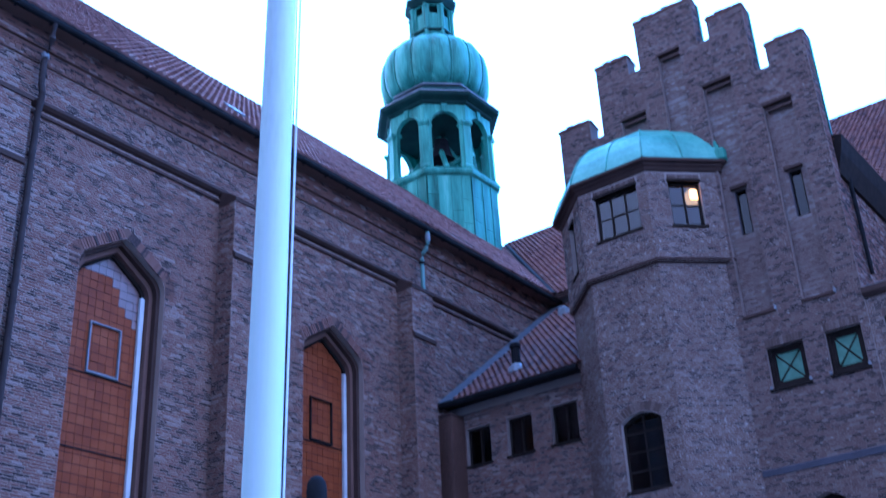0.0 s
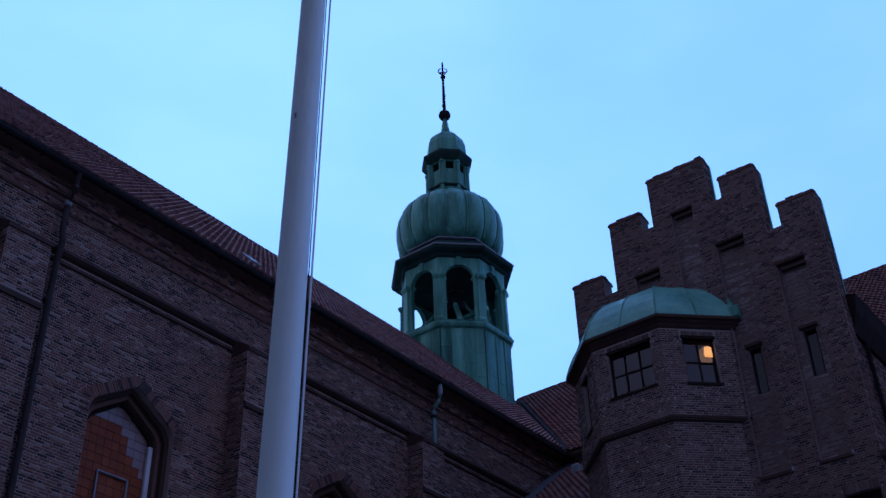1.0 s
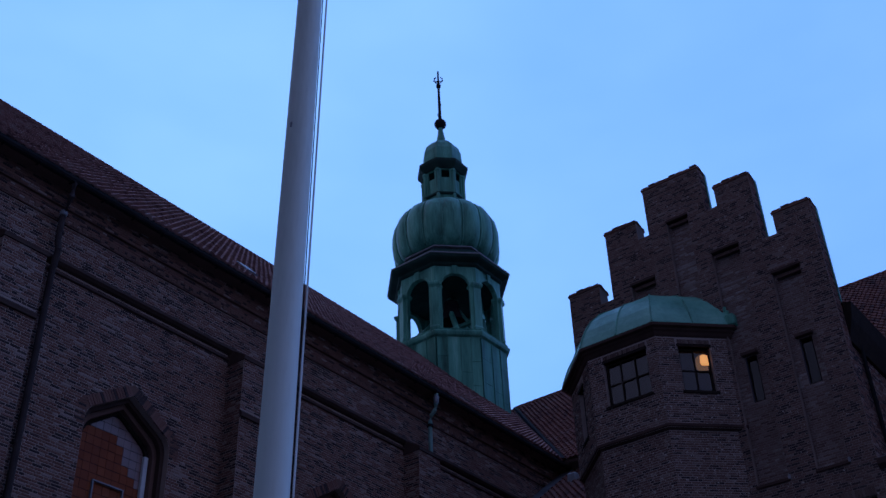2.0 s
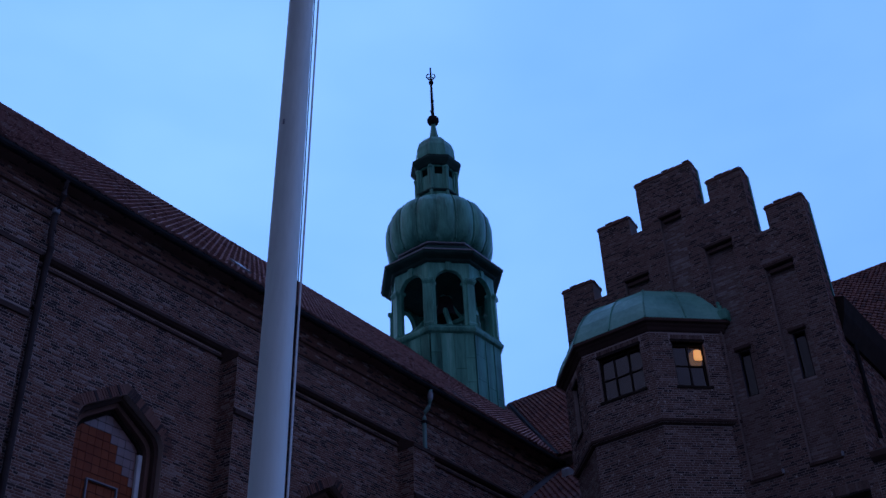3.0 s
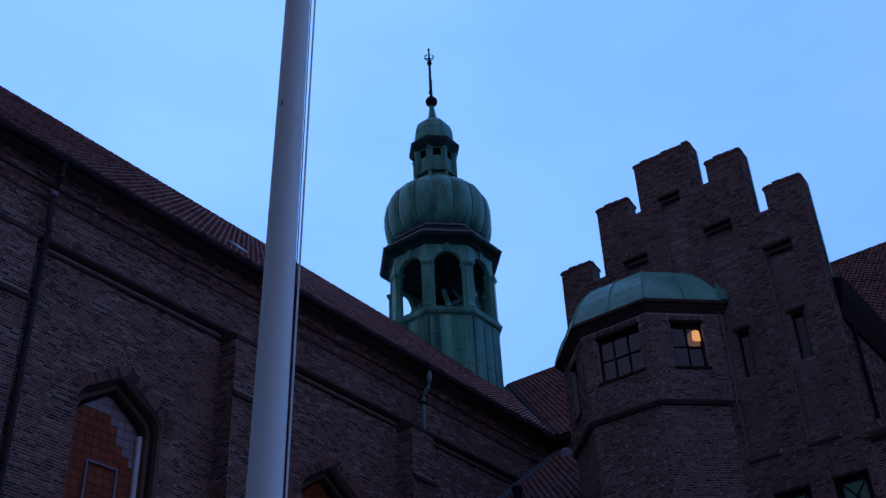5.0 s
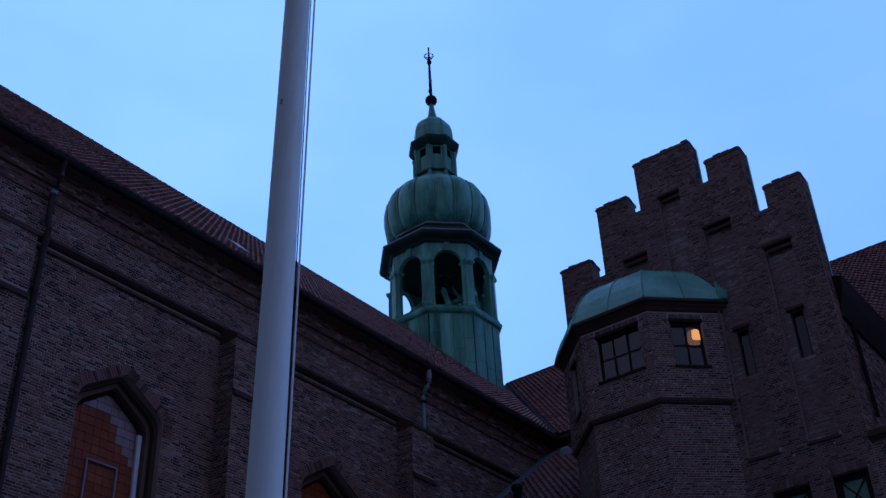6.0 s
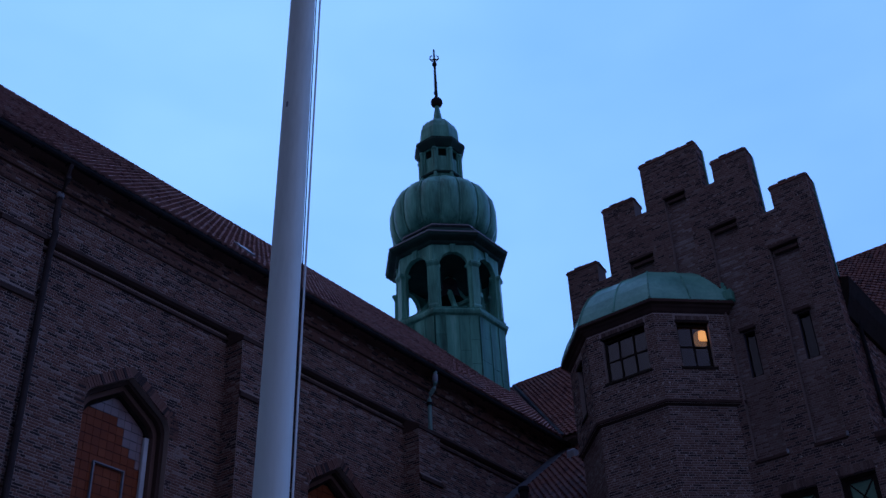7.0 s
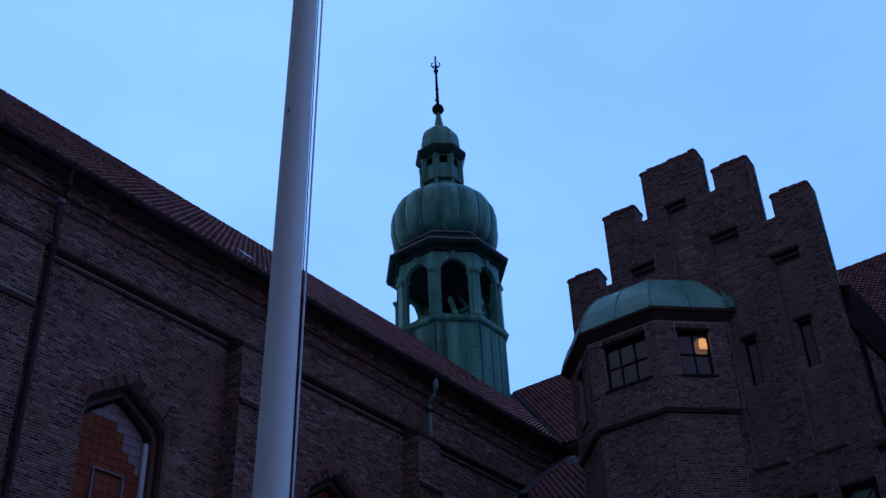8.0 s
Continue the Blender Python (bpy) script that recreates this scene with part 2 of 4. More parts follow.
def slab(face, outline, holes, d0, d1):
    """A plate with real openings, from depth d0 to d1."""
    loops = [outline, *holes]
    pts = [p for lp in loops for p in lp]
    tris = tess(loops)
    k = len(pts)
    verts = [face.at(u, z, d0) for u, z in pts] + [face.at(u, z, d1) for u, z in pts]
    faces = [tuple(t) for t in tris] + [tuple(i + k for i in reversed(t)) for t in tris]
    s = 0
    for lp in loops:
        m = len(lp)
        faces += [(s + i, s + (i + 1) % m, s + (i + 1) % m + k, s + i + k) for i in range(m)]
        s += m
    bm = bmesh.new()
    bv = [bm.verts.new(v) for v in verts]
    for f in faces:
        if len(set(f)) == len(f):
            try:
                bm.faces.new([bv[i] for i in f])
            except ValueError:
                pass
    return bm


def rect(u0, z0, u1, z1):
    return [(u0, z0), (u0, z1), (u1, z1), (u1, z0)]


def span(poly, z):
    """Where the level z runs inside a polygon: (u0, u1) or None."""
    xs = []
    for (u0, z0), (u1, z1) in zip(poly, poly[1:] + poly[:1]):
        if (z0 - z) * (z1 - z) < 0:
            xs.append(u0 + (u1 - u0) * (z - z0) / (z1 - z0))
    xs.sort()
    return xs


COURSE, JOINT = 0.0675, 0.015


def brick_rows(outline, holes, seed):
    """Bricks (u0, z0, u1, z1) of a bonded wall inside an outline, clear of the openings."""
    rng = random.Random(seed)
    out = []
    z0, z1 = min(p[1] for p in outline), max(p[1] for p in outline)
    row = 0
    z = z0
    while z + COURSE <= z1 + 0.01:
        zm = z + COURSE / 2
        free = span(outline, zm)
        free = [(free[i], free[i + 1]) for i in range(0, len(free) - 1, 2)]
        for h in holes:
            xs = span(h, zm)
            for i in range(0, len(xs) - 1, 2):
                nxt = []
                for a, b in free:
                    if xs[i + 1] <= a or xs[i] >= b:
                        nxt.append((a, b))
                    else:
                        nxt += [(a, xs[i])] if xs[i] > a else []
                        nxt += [(xs[i + 1], b)] if xs[i + 1] < b else []
                free = nxt
        for a, b in free:
            u = a
            grid = (row % 2) * 0.06 + (row % 3) * 0.12
            k = 0
            first = grid % 0.24
            while u < b - 0.03:
                ln = 0.252 if (k + row) % 3 else 0.126
                if k == 0 and first > 0.04:
                    ln = first
                e = min(b, u + ln)
                if b - e < 0.05:
                    e = b
                out.append((u + JOINT / 2, z + JOINT / 2, e - JOINT / 2, z + COURSE - JOINT / 2))
                u = e
                k += 1
        z += COURSE
        row += 1
    return out


def brick_mesh(face, bricks, d, seed, proud=0.011):
    rng = random.Random(seed)
    verts, faces = [], []
    for u0, z0, u1, z1 in bricks:
        p = proud + rng.uniform(-0.005, 0.006)
        t = rng.uniform(-0.003, 0.003)
        k = len(verts)
        for (u, z) in ((u0, z0), (u1, z0), (u1, z1), (u0, z1)):
            verts.append(face.at(u, z, d + 0.004))
        c = 0.006
        for (u, z) in ((u0 + c, z0 + c), (u1 - c, z0 + c + t), (u1 - c, z1 - c + t), (u0 + c, z1 - c)):
            verts.append(face.at(u, z, d - p))
        faces += [(k + 4, k + 5, k + 6, k + 7), (k, k + 1, k + 5, k + 4), (k + 1, k + 2, k + 6, k + 5), (k + 2, k + 3, k + 7, k + 6), (k + 3, k, k + 4, k + 7)]
    return verts, faces


def brickwork(face, outline, holes, d, seed, parent, mat=None):
    ob = part("brickwork", brick_mesh(face, brick_rows(outline, holes, seed), d, seed), mat or M_BRICK, parent)
    return tagged(ob, "dark red-brown bricks in bonded courses", kind="stuff")


def lathe(profile, centre, sides=8, turn=0.0, lobes=0, lobe=0.0, sub=1):
    """A turned or faceted form from (radius, z) rows round an upright axis."""
    bm = bmesh.new()
    n = sides * sub
    rings = []
    for r, z in profile:
        ring = []
        for i in range(n):
            if lobes:
                a = 2 * math.pi * i / n + turn
                rr = r * (1 - lobe + lobe * abs(math.cos(a * lobes / 2)) ** 0.6)
                p = (rr * math.cos(a), rr * math.sin(a))
            else:
                k, f = divmod(i, sub)
                f /= sub
                a0, a1 = 2 * math.pi * k / sides + turn, 2 * math.pi * (k + 1) / sides + turn
                p = (r * ((1 - f) * math.cos(a0) + f * math.cos(a1)), r * ((1 - f) * math.sin(a0) + f * math.sin(a1)))
            ring.append(bm.verts.new((centre[0] + p[0], centre[1] + p[1], z)))
        rings.append(ring)
    for a, b in zip(rings, rings[1:]):
        for i in range(n):
            bm.faces.new((a[i], a[(i + 1) % n], b[(i + 1) % n], b[i]))
    bm.faces.new(rings[0])
    bm.faces.new(rings[-1])
    return bm


def add_tube(bm, pts, r, sides=10):
    rings = []
    pts = [Vector(p) for p in pts]
    for i, p in enumerate(pts):
        d = (pts[min(i + 1, len(pts) - 1)] - pts[max(i - 1, 0)]).normalized()
        x = d.orthogonal().normalized() if abs(d.z) < 0.95 else Vector((1, 0, 0))
        x = (x - d * x.dot(d)).normalized()
        y = d.cross(x)
        rr = r[i] if isinstance(r, (list, tuple)) else r
        rings.append([bm.verts.new(p + (x * math.cos(2 * math.pi * k / sides) + y * math.sin(2 * math.pi * k / sides)) * rr) for k in range(sides)])
    for a, b in zip(rings, rings[1:]):
        for k in range(sides):
            bm.faces.new((a[k], a[(k + 1) % sides], b[(k + 1) % sides], b[k]))
    bm.faces.new(rings[0])
    bm.faces.new(rings[-1])


def tube(pts, r, sides=10):
    bm = bmesh.new()
    add_tube(bm, pts, r, sides)
    return bm


def prism(face, poly, d0, d1):
    return slab(face, poly, [], d0, d1)


def pantile(w=0.215, h=0.36, swell=1.0, lift=0.045):
    """One S-shaped clay tile: points across, lower end lifted."""
    xs = [0, 0.18, 0.36, 0.55, 0.75, 1.0]
    hs = [0.0, 0.05, 0.062, 0.015, -0.012, 0.002]
    v, f = [], []
    for row in (0, 1):
        for x, q in zip(xs, hs):
            v.append((x * w * 1.06, row * h, q * swell + (lift if row == 0 else 0.0)))
    for x, q in zip(xs, hs):
        v.append((x * w * 1.06, 0.0, q * swell + 0.006))
    n = len(xs)
    for i in range(n - 1):
        f.append((i, i + 1, n + i + 1, n + i))
        f.append((2 * n + i, 2 * n + i + 1, i + 1, i))
    return v, f


class Roof:
    """A roof slope: s runs along the eave, r up the slope."""

    def __init__(self, origin, along, up):
        self.o, self.a, self.u = Vector(origin), Vector(along).normalized(), Vector(up).normalized()
        self.n = self.a.cross(self.u).normalized()
        if self.n.z < 0:
            self.n = -self.n

    def at(self, s, r, h=0.0):
        return self.o + self.a * s + self.u * r + self.n * h


def tile_cells(s0, s1, r1, keep):
    out = []
    r = 0.0
    while r < r1 - 0.1:
        s = s0
        while s < s1 - 0.05:
            if keep(s + 0.1, r + 0.16):
                out.append((s, r))
            s += 0.205
        r += 0.32
    return out


def tile_field(roof, cells, parent, seed, mat=None, swell=1.0, lift=0.045):
    rng = random.Random(seed)
    tv, tf = pantile(swell=swell, lift=lift)
    verts, faces = [], []
    for s, r in cells:
        k = len(verts)
        js, jr, jh = rng.uniform(-0.008, 0.008), rng.uniform(-0.012, 0.012), rng.uniform(0, 0.012)
        verts += [roof.at(s + x + js, r + y + jr, 0.03 + q + jh) for x, y, q in tv]
        faces += [tuple(i + k for i in f) for f in tf]
    ob = part("tiles", (verts, faces), mat or M_TILE, parent)
    return tagged(ob, "weathered red clay pantiles in overlapping rows", kind="stuff")


# ---- ground, and unseen walls added to cut the skylight on the buildings ----
bm = bmesh.new()
bmesh.ops.create_grid(bm, x_segments=2, y_segments=2, size=1500)
tagged(part("ground", bm, M_GROUND), "grey cobbled courtyard ground", "ground", kind="structure")
bm = bmesh.new()
add_box(bm, (34, -11, 0), (35, 60, 8))
tagged(part("sky_block_east", bm, M_PLASTER), "unseen plain wall added to hold back skylight", "wall", kind="structure")
bm = bmesh.new()
add_box(bm, (-60, -12, 0), (34, -11, 21))
tagged(part("sky_block_south", bm, M_PLASTER), "unseen plain wall added to hold back skylight", "wall", kind="structure")

# ---- church: long brick nave ----
WX = -19.5
EAVE_Z, RIDGE_X, RIDGE_Z = 17.95, -26.5, 25.63
OVER = 0.54
church = thing("church", (WX, 14, 0), "long dark brick church nave with tall pointed windows", "church")
nave = Face((WX, 0, 0), (0, 1, 0), (-1, 0, 0))


def pointed(c, w, za, zs, zb, n=5):
    """A flat pointed arch with rounded haunches over upright jambs."""
    right = [(c + w, zb), (c + w, zs - 0.28)]
    hx, hz = c + w - 0.2, zs + (za - zs) * 0.2 / w
    for i in range(1, n):
        t = i / n
        a, b, e = (c + w, zs - 0.28), (c + w, zs - 0.02), (hx, hz)
        right.append(((1 - t) ** 2 * a[0] + 2 * t * (1 - t) * b[0] + t * t * e[0], (1 - t) ** 2 * a[1] + 2 * t * (1 - t) * b[1] + t * t * e[1]))
    right.append((hx, hz))
    left = [(2 * c - u, z) for u, z in reversed(right)]
    return right + [(c, za)] + left


WINDOWS = [7.15, 14.0, 20.96]
SILL = 5.2
holes = [pointed(c, 1.18, 13.68, 12.95, SILL) for c in WINDOWS]
NAVE_OUT = rect(-9, 0, 33.2, 17.8)
wall = part("wall", slab(nave, NAVE_OUT, holes, 0.0, 0.7), M_MORTAR_NAVE, church)
BUTTRESS = [(3.0, 1.05), (9.8, 1.05), (16.71, 1.0), (23.72, 1.0)]
DEEP = 0.58
butt_cut = [rect(b, 0, b + w, 15.95) for b, w in BUTTRESS]
arch_cut = [pointed(c, 1.18, 13.98, 13.2, SILL) for c in WINDOWS]
NAVE_SEEN = rect(8.2, 6.6, 33.0, 17.0)
nave_bricks = brick_rows(NAVE_SEEN, arch_cut + butt_cut + [rect(8, 15.86, 33, 16.14)], 3)
near = [q for q in nave_bricks if 15.25 < q[0] < 16.6 and 12.6 < q[1] < 15.4][:300]
chosen = set(near)
ob = part("brickwork", brick_mesh(nave, [q for q in nave_bricks if q not in chosen], 0.0, 3), M_BRICK, wall)
tagged(ob, "dark red-brown bricks in bonded courses", kind="stuff")

# buttresses with a narrow band across the front
for b, w in BUTTRESS:
    butt = part("buttress", box((WX - 0.01, b, 0), (WX + DEEP, b + w, 15.62)), M_MORTAR_NAVE, church)
    brickwork(Face((WX + DEEP, b, 0), (0, 1, 0), (-1, 0, 0)), rect(0, 6.6, w, 15.6), [rect(-0.1, 14.0, 2, 14.2)], 0, 11, butt)
    brickwork(Face((WX, b, 0), (1, 0, 0), (0, 1, 0)), rect(0, 6.6, DEEP, 15.6), [], 0, 12, butt)
    f2 = Face((WX, b - 0.03, 0), (1, 0, 0), (0, 1, 0))
    part("band", slab(f2, [(DEEP - 0.03, 14.0), (DEEP + 0.06, 14.02), (DEEP + 0.07, 14.12), (DEEP - 0.03, 14.22)], [], 0.02, w + 0.05), M_MOULD, butt, "projecting dark brick band")
    part("buttress_cap", slab(f2, [(0, 15.56), (DEEP + 0.04, 15.58), (DEEP + 0.05, 15.68), (0.1, 16.0), (0, 16.0)], [], 0, w + 0.06), M_MOULD, butt, "sloping moulded brick cap")
butt = part("buttress", box((WX - 0.01, 25.33, 0), (WX + DEEP, 25.99, 12.1)), M_MOULD, church, "dark brick corner pier")
brickwork(Face((WX, 25.33, 0), (1, 0, 0), (0, 1, 0)), rect(0, 6.6, DEEP, 12.0), [], 0, 13, butt, M_CORNICE)
brickwork(Face((WX + DEEP, 25.33, 0), (0, 1, 0), (-1, 0, 0)), rect(0, 6.6, 0.66, 12.0), [], 0, 14, butt, M_CORNICE)

# string course, cornice under the eaves
side = Face((WX, -9, 0), (1, 0, 0), (0, 1, 0))
# dark tone of both courses includes the shadow line below them
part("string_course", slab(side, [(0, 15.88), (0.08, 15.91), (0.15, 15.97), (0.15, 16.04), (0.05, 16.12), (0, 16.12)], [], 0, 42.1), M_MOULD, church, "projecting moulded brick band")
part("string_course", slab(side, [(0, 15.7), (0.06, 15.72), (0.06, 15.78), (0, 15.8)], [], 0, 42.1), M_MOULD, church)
for z, z1, o in ((17.02, 17.4, 0.05), (17.4, 17.94, 0.12)):
    course = part("cornice_course", box((WX - 0.01, -9, z), (WX + o, 33.1, z1)), M_CORNICE, church, "stepped brown brick cornice course")
    brickwork(Face((WX + o, 0, 0), (0, 1, 0), (-1, 0, 0)), rect(2, z + 0.01, 32.9, z1 - 0.01), [], 0, 91, course)
y = 8.0
dentil = None
while y < 32.6:
    if dentil is None:
        dentil = part("dentil", box((WX, y, 17.06), (WX + 0.075, y + 0.12, 17.18), 0.006), M_CORNICE, church)
        first_y = y
    else:
        ob = new("dentil", dentil.data)
        ob.parent, ob.matrix_parent_inverse = church, dentil.matrix_parent_inverse
        ob.location = (0, y - first_y, 0)
    y += 0.26
part("soffit", slab(side, [(0.0, 17.92), (0.0, 17.86), (0.14, 17.84), (0.44, 17.84), (0.44, 17.92)], [], 0, 42.1), M_CORNICE, church, "brown brick soffit under the eaves")
gut = [(0.45, 17.96), (0.45, 17.87), (0.48, 17.82), (0.53, 17.8), (0.58, 17.82), (0.61, 17.87), (0.61, 17.95), (0.59, 17.95), (0.59, 17.9), (0.47, 17.9), (0.47, 17.96)]
gutter = part("gutter", slab(side, gut, [], 0, 42.1), M_IRON, church, "dark metal eaves gutter")
for k in range(28):
    part("gutter_bracket", box((WX + 0.44, 8.4 + 0.9 * k, 17.785), (WX + 0.62, 8.44 + 0.9 * k, 17.81)), M_IRON, gutter)

# tall windows: stepped reveals, dark frame, pale strip on one jamb, leaded panes
for wi, c in enumerate(WINDOWS):
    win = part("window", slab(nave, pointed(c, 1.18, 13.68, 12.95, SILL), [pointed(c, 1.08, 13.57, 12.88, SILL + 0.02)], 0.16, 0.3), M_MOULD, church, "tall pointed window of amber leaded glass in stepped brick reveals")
    part("reveal", slab(nave, pointed(c, 1.09, 13.58, 12.89, SILL), [pointed(c, 0.98, 13.45, 12.8, SILL + 0.02)], 0.3, 0.46), M_CORNICE, win)
    part("frame", slab(nave, pointed(c, 0.985, 13.455, 12.805, SILL), [pointed(c, 0.91, 13.36, 12.73, SILL + 0.04)], 0.44, 0.56), M_DARKWOOD, win, "dark window frame")
    part("jamb_strip", box((WX - 0.5, c + 0.84, SILL), (WX - 0.41, c + 0.96, 12.62), 0.01), M_FRAME, win, "pale strip along the right jamb")
    inner = pointed(c, 0.91, 13.36, 12.73, SILL + 0.04)
    if wi == 0:
        continue
    z = 7.0
    row = 0
    pw = 1.82 / 9
    while z < 13.3:
        z1 = z + 0.21
        for k in range(9):
            u0, u1 = c - 0.91 + k * pw, c - 0.91 + (k + 1) * pw
            s = span(inner, z + 0.02)
            if len(s) < 2 or u1 <= s[0] + 0.04 or u0 >= s[1] - 0.04:
                continue
            a, b = max(u0, s[0]), min(u1, s[1])
            # stepped patch of paler panes paints the sky mirrored in the glass
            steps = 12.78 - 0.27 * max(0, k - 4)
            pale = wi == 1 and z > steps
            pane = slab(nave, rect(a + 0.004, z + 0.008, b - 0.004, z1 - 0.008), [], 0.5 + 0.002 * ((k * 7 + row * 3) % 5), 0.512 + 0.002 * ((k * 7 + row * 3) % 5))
            part("pane", pane, M_SKY_PANE if pale else M_AMBER, win)
        z = z1
        row += 1
    bm = slab(nave, inner, [], 0.515, 0.54)
    part("lead_net", bm, M_IRON, win, "dark lead cames")
    # iron opening light and saddle bars
    z0, z1 = 10.5, 11.68
    part("casement", slab(nave, rect(c - 0.42, z0, c + 0.42, z1), [rect(c - 0.385, z0 + 0.04, c + 0.385, z1 - 0.03)], 0.44, 0.5), M_LEAD if wi == 1 else M_DARKWOOD, win, "small hinged casement frame")
    for z in (z0 - 0.03, 8.8):
        part("saddle_bar", box((WX - 0.497, c - 0.85, z - 0.016), (WX - 0.475, c + 0.85, z + 0.016)), M_IRON, win)

# radial bricks over each window
for c in WINDOWS[1:]:
    hood = part("arch_ring", slab(nave, pointed(c, 1.44, 13.96, 13.1, 12.6) + pointed(c, 1.185, 13.69, 12.955, 12.6)[::-1], [], -0.004, 0.1), M_CORNICE, church)
    for sgn in (-1, 1):
        a, b = Vector((c, 13.69)), Vector((c + sgn * 1.12, 12.98))
        d = (b - a).normalized()
        nrm = Vector((-d.y, d.x)) if d.x > 0 else Vector((d.y, -d.x))
        n = int((b - a).length / 0.076)
        for k in range(n):
            p = a + d * (0.01 + k * 0.076)
            q = [p, p + d * 0.064, p + d * 0.064 + nrm * 0.25, p + nrm * 0.25]
            part("brick", slab(nave, [(v.x, v.y) for v in q], [], -0.016 - 0.004 * (k % 3), 0.02), M_BRICK_PIECE, hood)

# downpipes
pipe = part("downpipe", tube([(WX + 0.52, 11.2, 17.82), (WX + 0.5, 11.2, 17.45), (WX + 0.22, 11.24, 17.0), (WX + 0.2, 11.26, 16.4), (WX + 0.29, 11.26, 16.12), (WX + 0.17, 11.28, 15.6), (WX + 0.13, 11.3, 0)], 0.074, 12), M_PIPE_DARK, church, "dark metal downpipe")
part("pipe_joint", lathe([(0.076, 17.05), (0.088, 17.07), (0.088, 17.15), (0.076, 17.18)], (WX + 0.25, 11.235), 12), M_LEAD, pipe, "pale pipe joint")
for z in (16.6, 14.6, 11.5, 8.5):
    part("pipe_clip", lathe([(0.09, z), (0.09, z + 0.07)], (WX + (0.2 if z > 16 else 0.14), 11.27), 12), M_PIPE_DARK, pipe)
pipe = part("downpipe", tube([(WX + 0.52, 24.7, 17.8), (WX + 0.5, 24.7, 17.42), (WX + 0.45, 24.7, 17.26), (WX + 0.3, 24.7, 17.12), (WX + 0.26, 24.7, 16.95), (WX + 0.26, 24.7, 15.72)], 0.065), M_PIPE, church, "short green copper downpipe")
part("pipe_head", lathe([(0.07, 17.46), (0.085, 17.5), (0.085, 17.68), (0.07, 17.72)], (WX + 0.51, 24.7), 10), M_LEAD, pipe)
for z in (16.75, 15.7):
    part("pipe_clip", lathe([(0.09, z), (0.09, z + 0.09)], (WX + 0.26, 24.7), 10), M_IRON, pipe)

# nave roof
SL = Vector((RIDGE_X - (WX + OVER), 0, RIDGE_Z - EAVE_Z))
roofN = Roof((WX + OVER, -9, EAVE_Z), (0, 1, 0), SL)
bm = bmesh.new()
q = [(WX + OVER - 0.02, -9, EAVE_Z), (WX + OVER - 0.02, 32, EAVE_Z), (RIDGE_X, 40.6, RIDGE_Z), (RIDGE_X, -9, RIDGE_Z)]
lo = [bm.verts.new(Vector(v) - Vector((0, 0, 0.12))) for v in q]
hi = [bm.verts.new(v) for v in q]
bm.faces.new(lo)
bm.faces.new(hi)
for i in range(4):
    bm.faces.new((lo[i], lo[(i + 1) % 4], hi[(i + 1) % 4], hi[i]))
nave_roof = part("roof", bm, M_MOULD, church, "steep pantiled roof")
cells = tile_cells(15.0, 50.0, SL.length, lambda s, r: s - 9 < 31.8 + 8.6 * r / SL.length)
tile_field(roofN, cells, nave_roof, 5, swell=0.5, lift=0.075)
bm = bmesh.new()
y = -9.0
while y < 40:
    add_tube(bm, [(RIDGE_X, y, RIDGE_Z + 0.03), (RIDGE_X, y + 0.42, RIDGE_Z + 0.05)], 0.1, 8)
    y += 0.4
part("ridge_tiles", bm, M_TILE, nave_roof)
sky_l = part("skylight", bmesh.new(), M_LEAD, church, "small flush metal-framed roof light")
bm = bmesh.new()
vs = [bm.verts.new(roofN.at(9 + y, r, h)) for h in (0.06, 0.16) for y, r in ((17.1, 0.95), (17.52, 0.95), (17.52, 1.6), (17.1, 1.6))]
for f in ((0, 1, 2, 3), (4, 5, 6, 7), (0, 1, 5, 4), (1, 2, 6, 5), (2, 3, 7, 6), (3, 0, 4, 7)):
    bm.faces.new([vs[i] for i in f])
bm.to_mesh(sky_l.data)
bm.free()
bm = bmesh.new()
vs = [bm.verts.new(roofN.at(9 + y, r, h)) for h in (0.05, 0.13) for y, r in ((26.6, 0.8), (27.9, 0.8), (27.9, 1.05), (26.6, 1.05))]
for f in ((0, 1, 2, 3), (4, 5, 6, 7), (0, 1, 5, 4), (1, 2, 6, 5), (2, 3, 7, 6), (3, 0, 4, 7)):
    bm.faces.new([vs[i] for i in f])
part("roof_hatch", bm, M_IRON, church)

# the nave stands slightly out of square with the transept
church.location.x += 0.12
church.rotation_euler = (0, 0, radians(0.7))

# ---- transept wing behind, its ridge meeting the nave ----
wing = thing("transept", (-6, 33, 0), "brick transept wing with a steep red pantiled roof", "building")
part("wall", box((-25.8, 32.45, 0), (14, 33.1, 18.2)), M_MORTAR, wing)
part("wall", box((13, 33.11, 0), (14, 48, 18.0)), M_MORTAR, wing)
WING_EAVE, WING_Z = 18.02, 25.78
SW = Vector((0, 8.6, WING_Z - WING_EAVE))
roofW = Roof((-27, 32, WING_EAVE), (1, 0, 0), SW)
bm = bmesh.new()
q = [(WX - 0.6, 32, WING_EAVE), (15, 32, WING_EAVE), (15, 40.6, WING_Z), (RIDGE_X - 1.2, 40.6, WING_Z)]
lo = [bm.verts.new(Vector(v) - Vector((0, 0, 0.12))) for v in q]
hi = [bm.verts.new(v) for v in q]
bm.faces.new(lo)
bm.faces.new(hi)
for i in range(4):
    bm.faces.new((lo[i], lo[(i + 1) % 4], hi[(i + 1) % 4], hi[i]))
wing_roof = part("roof", bm, M_MOULD, wing, "steep red pantiled roof")
cells = [c for c in tile_cells(0, 31.5, SW.length, lambda s, r: -27 + s > WX - 0.1 - 7.6 * r / SW.length) if not 11.5 < c[0] < 15.5]
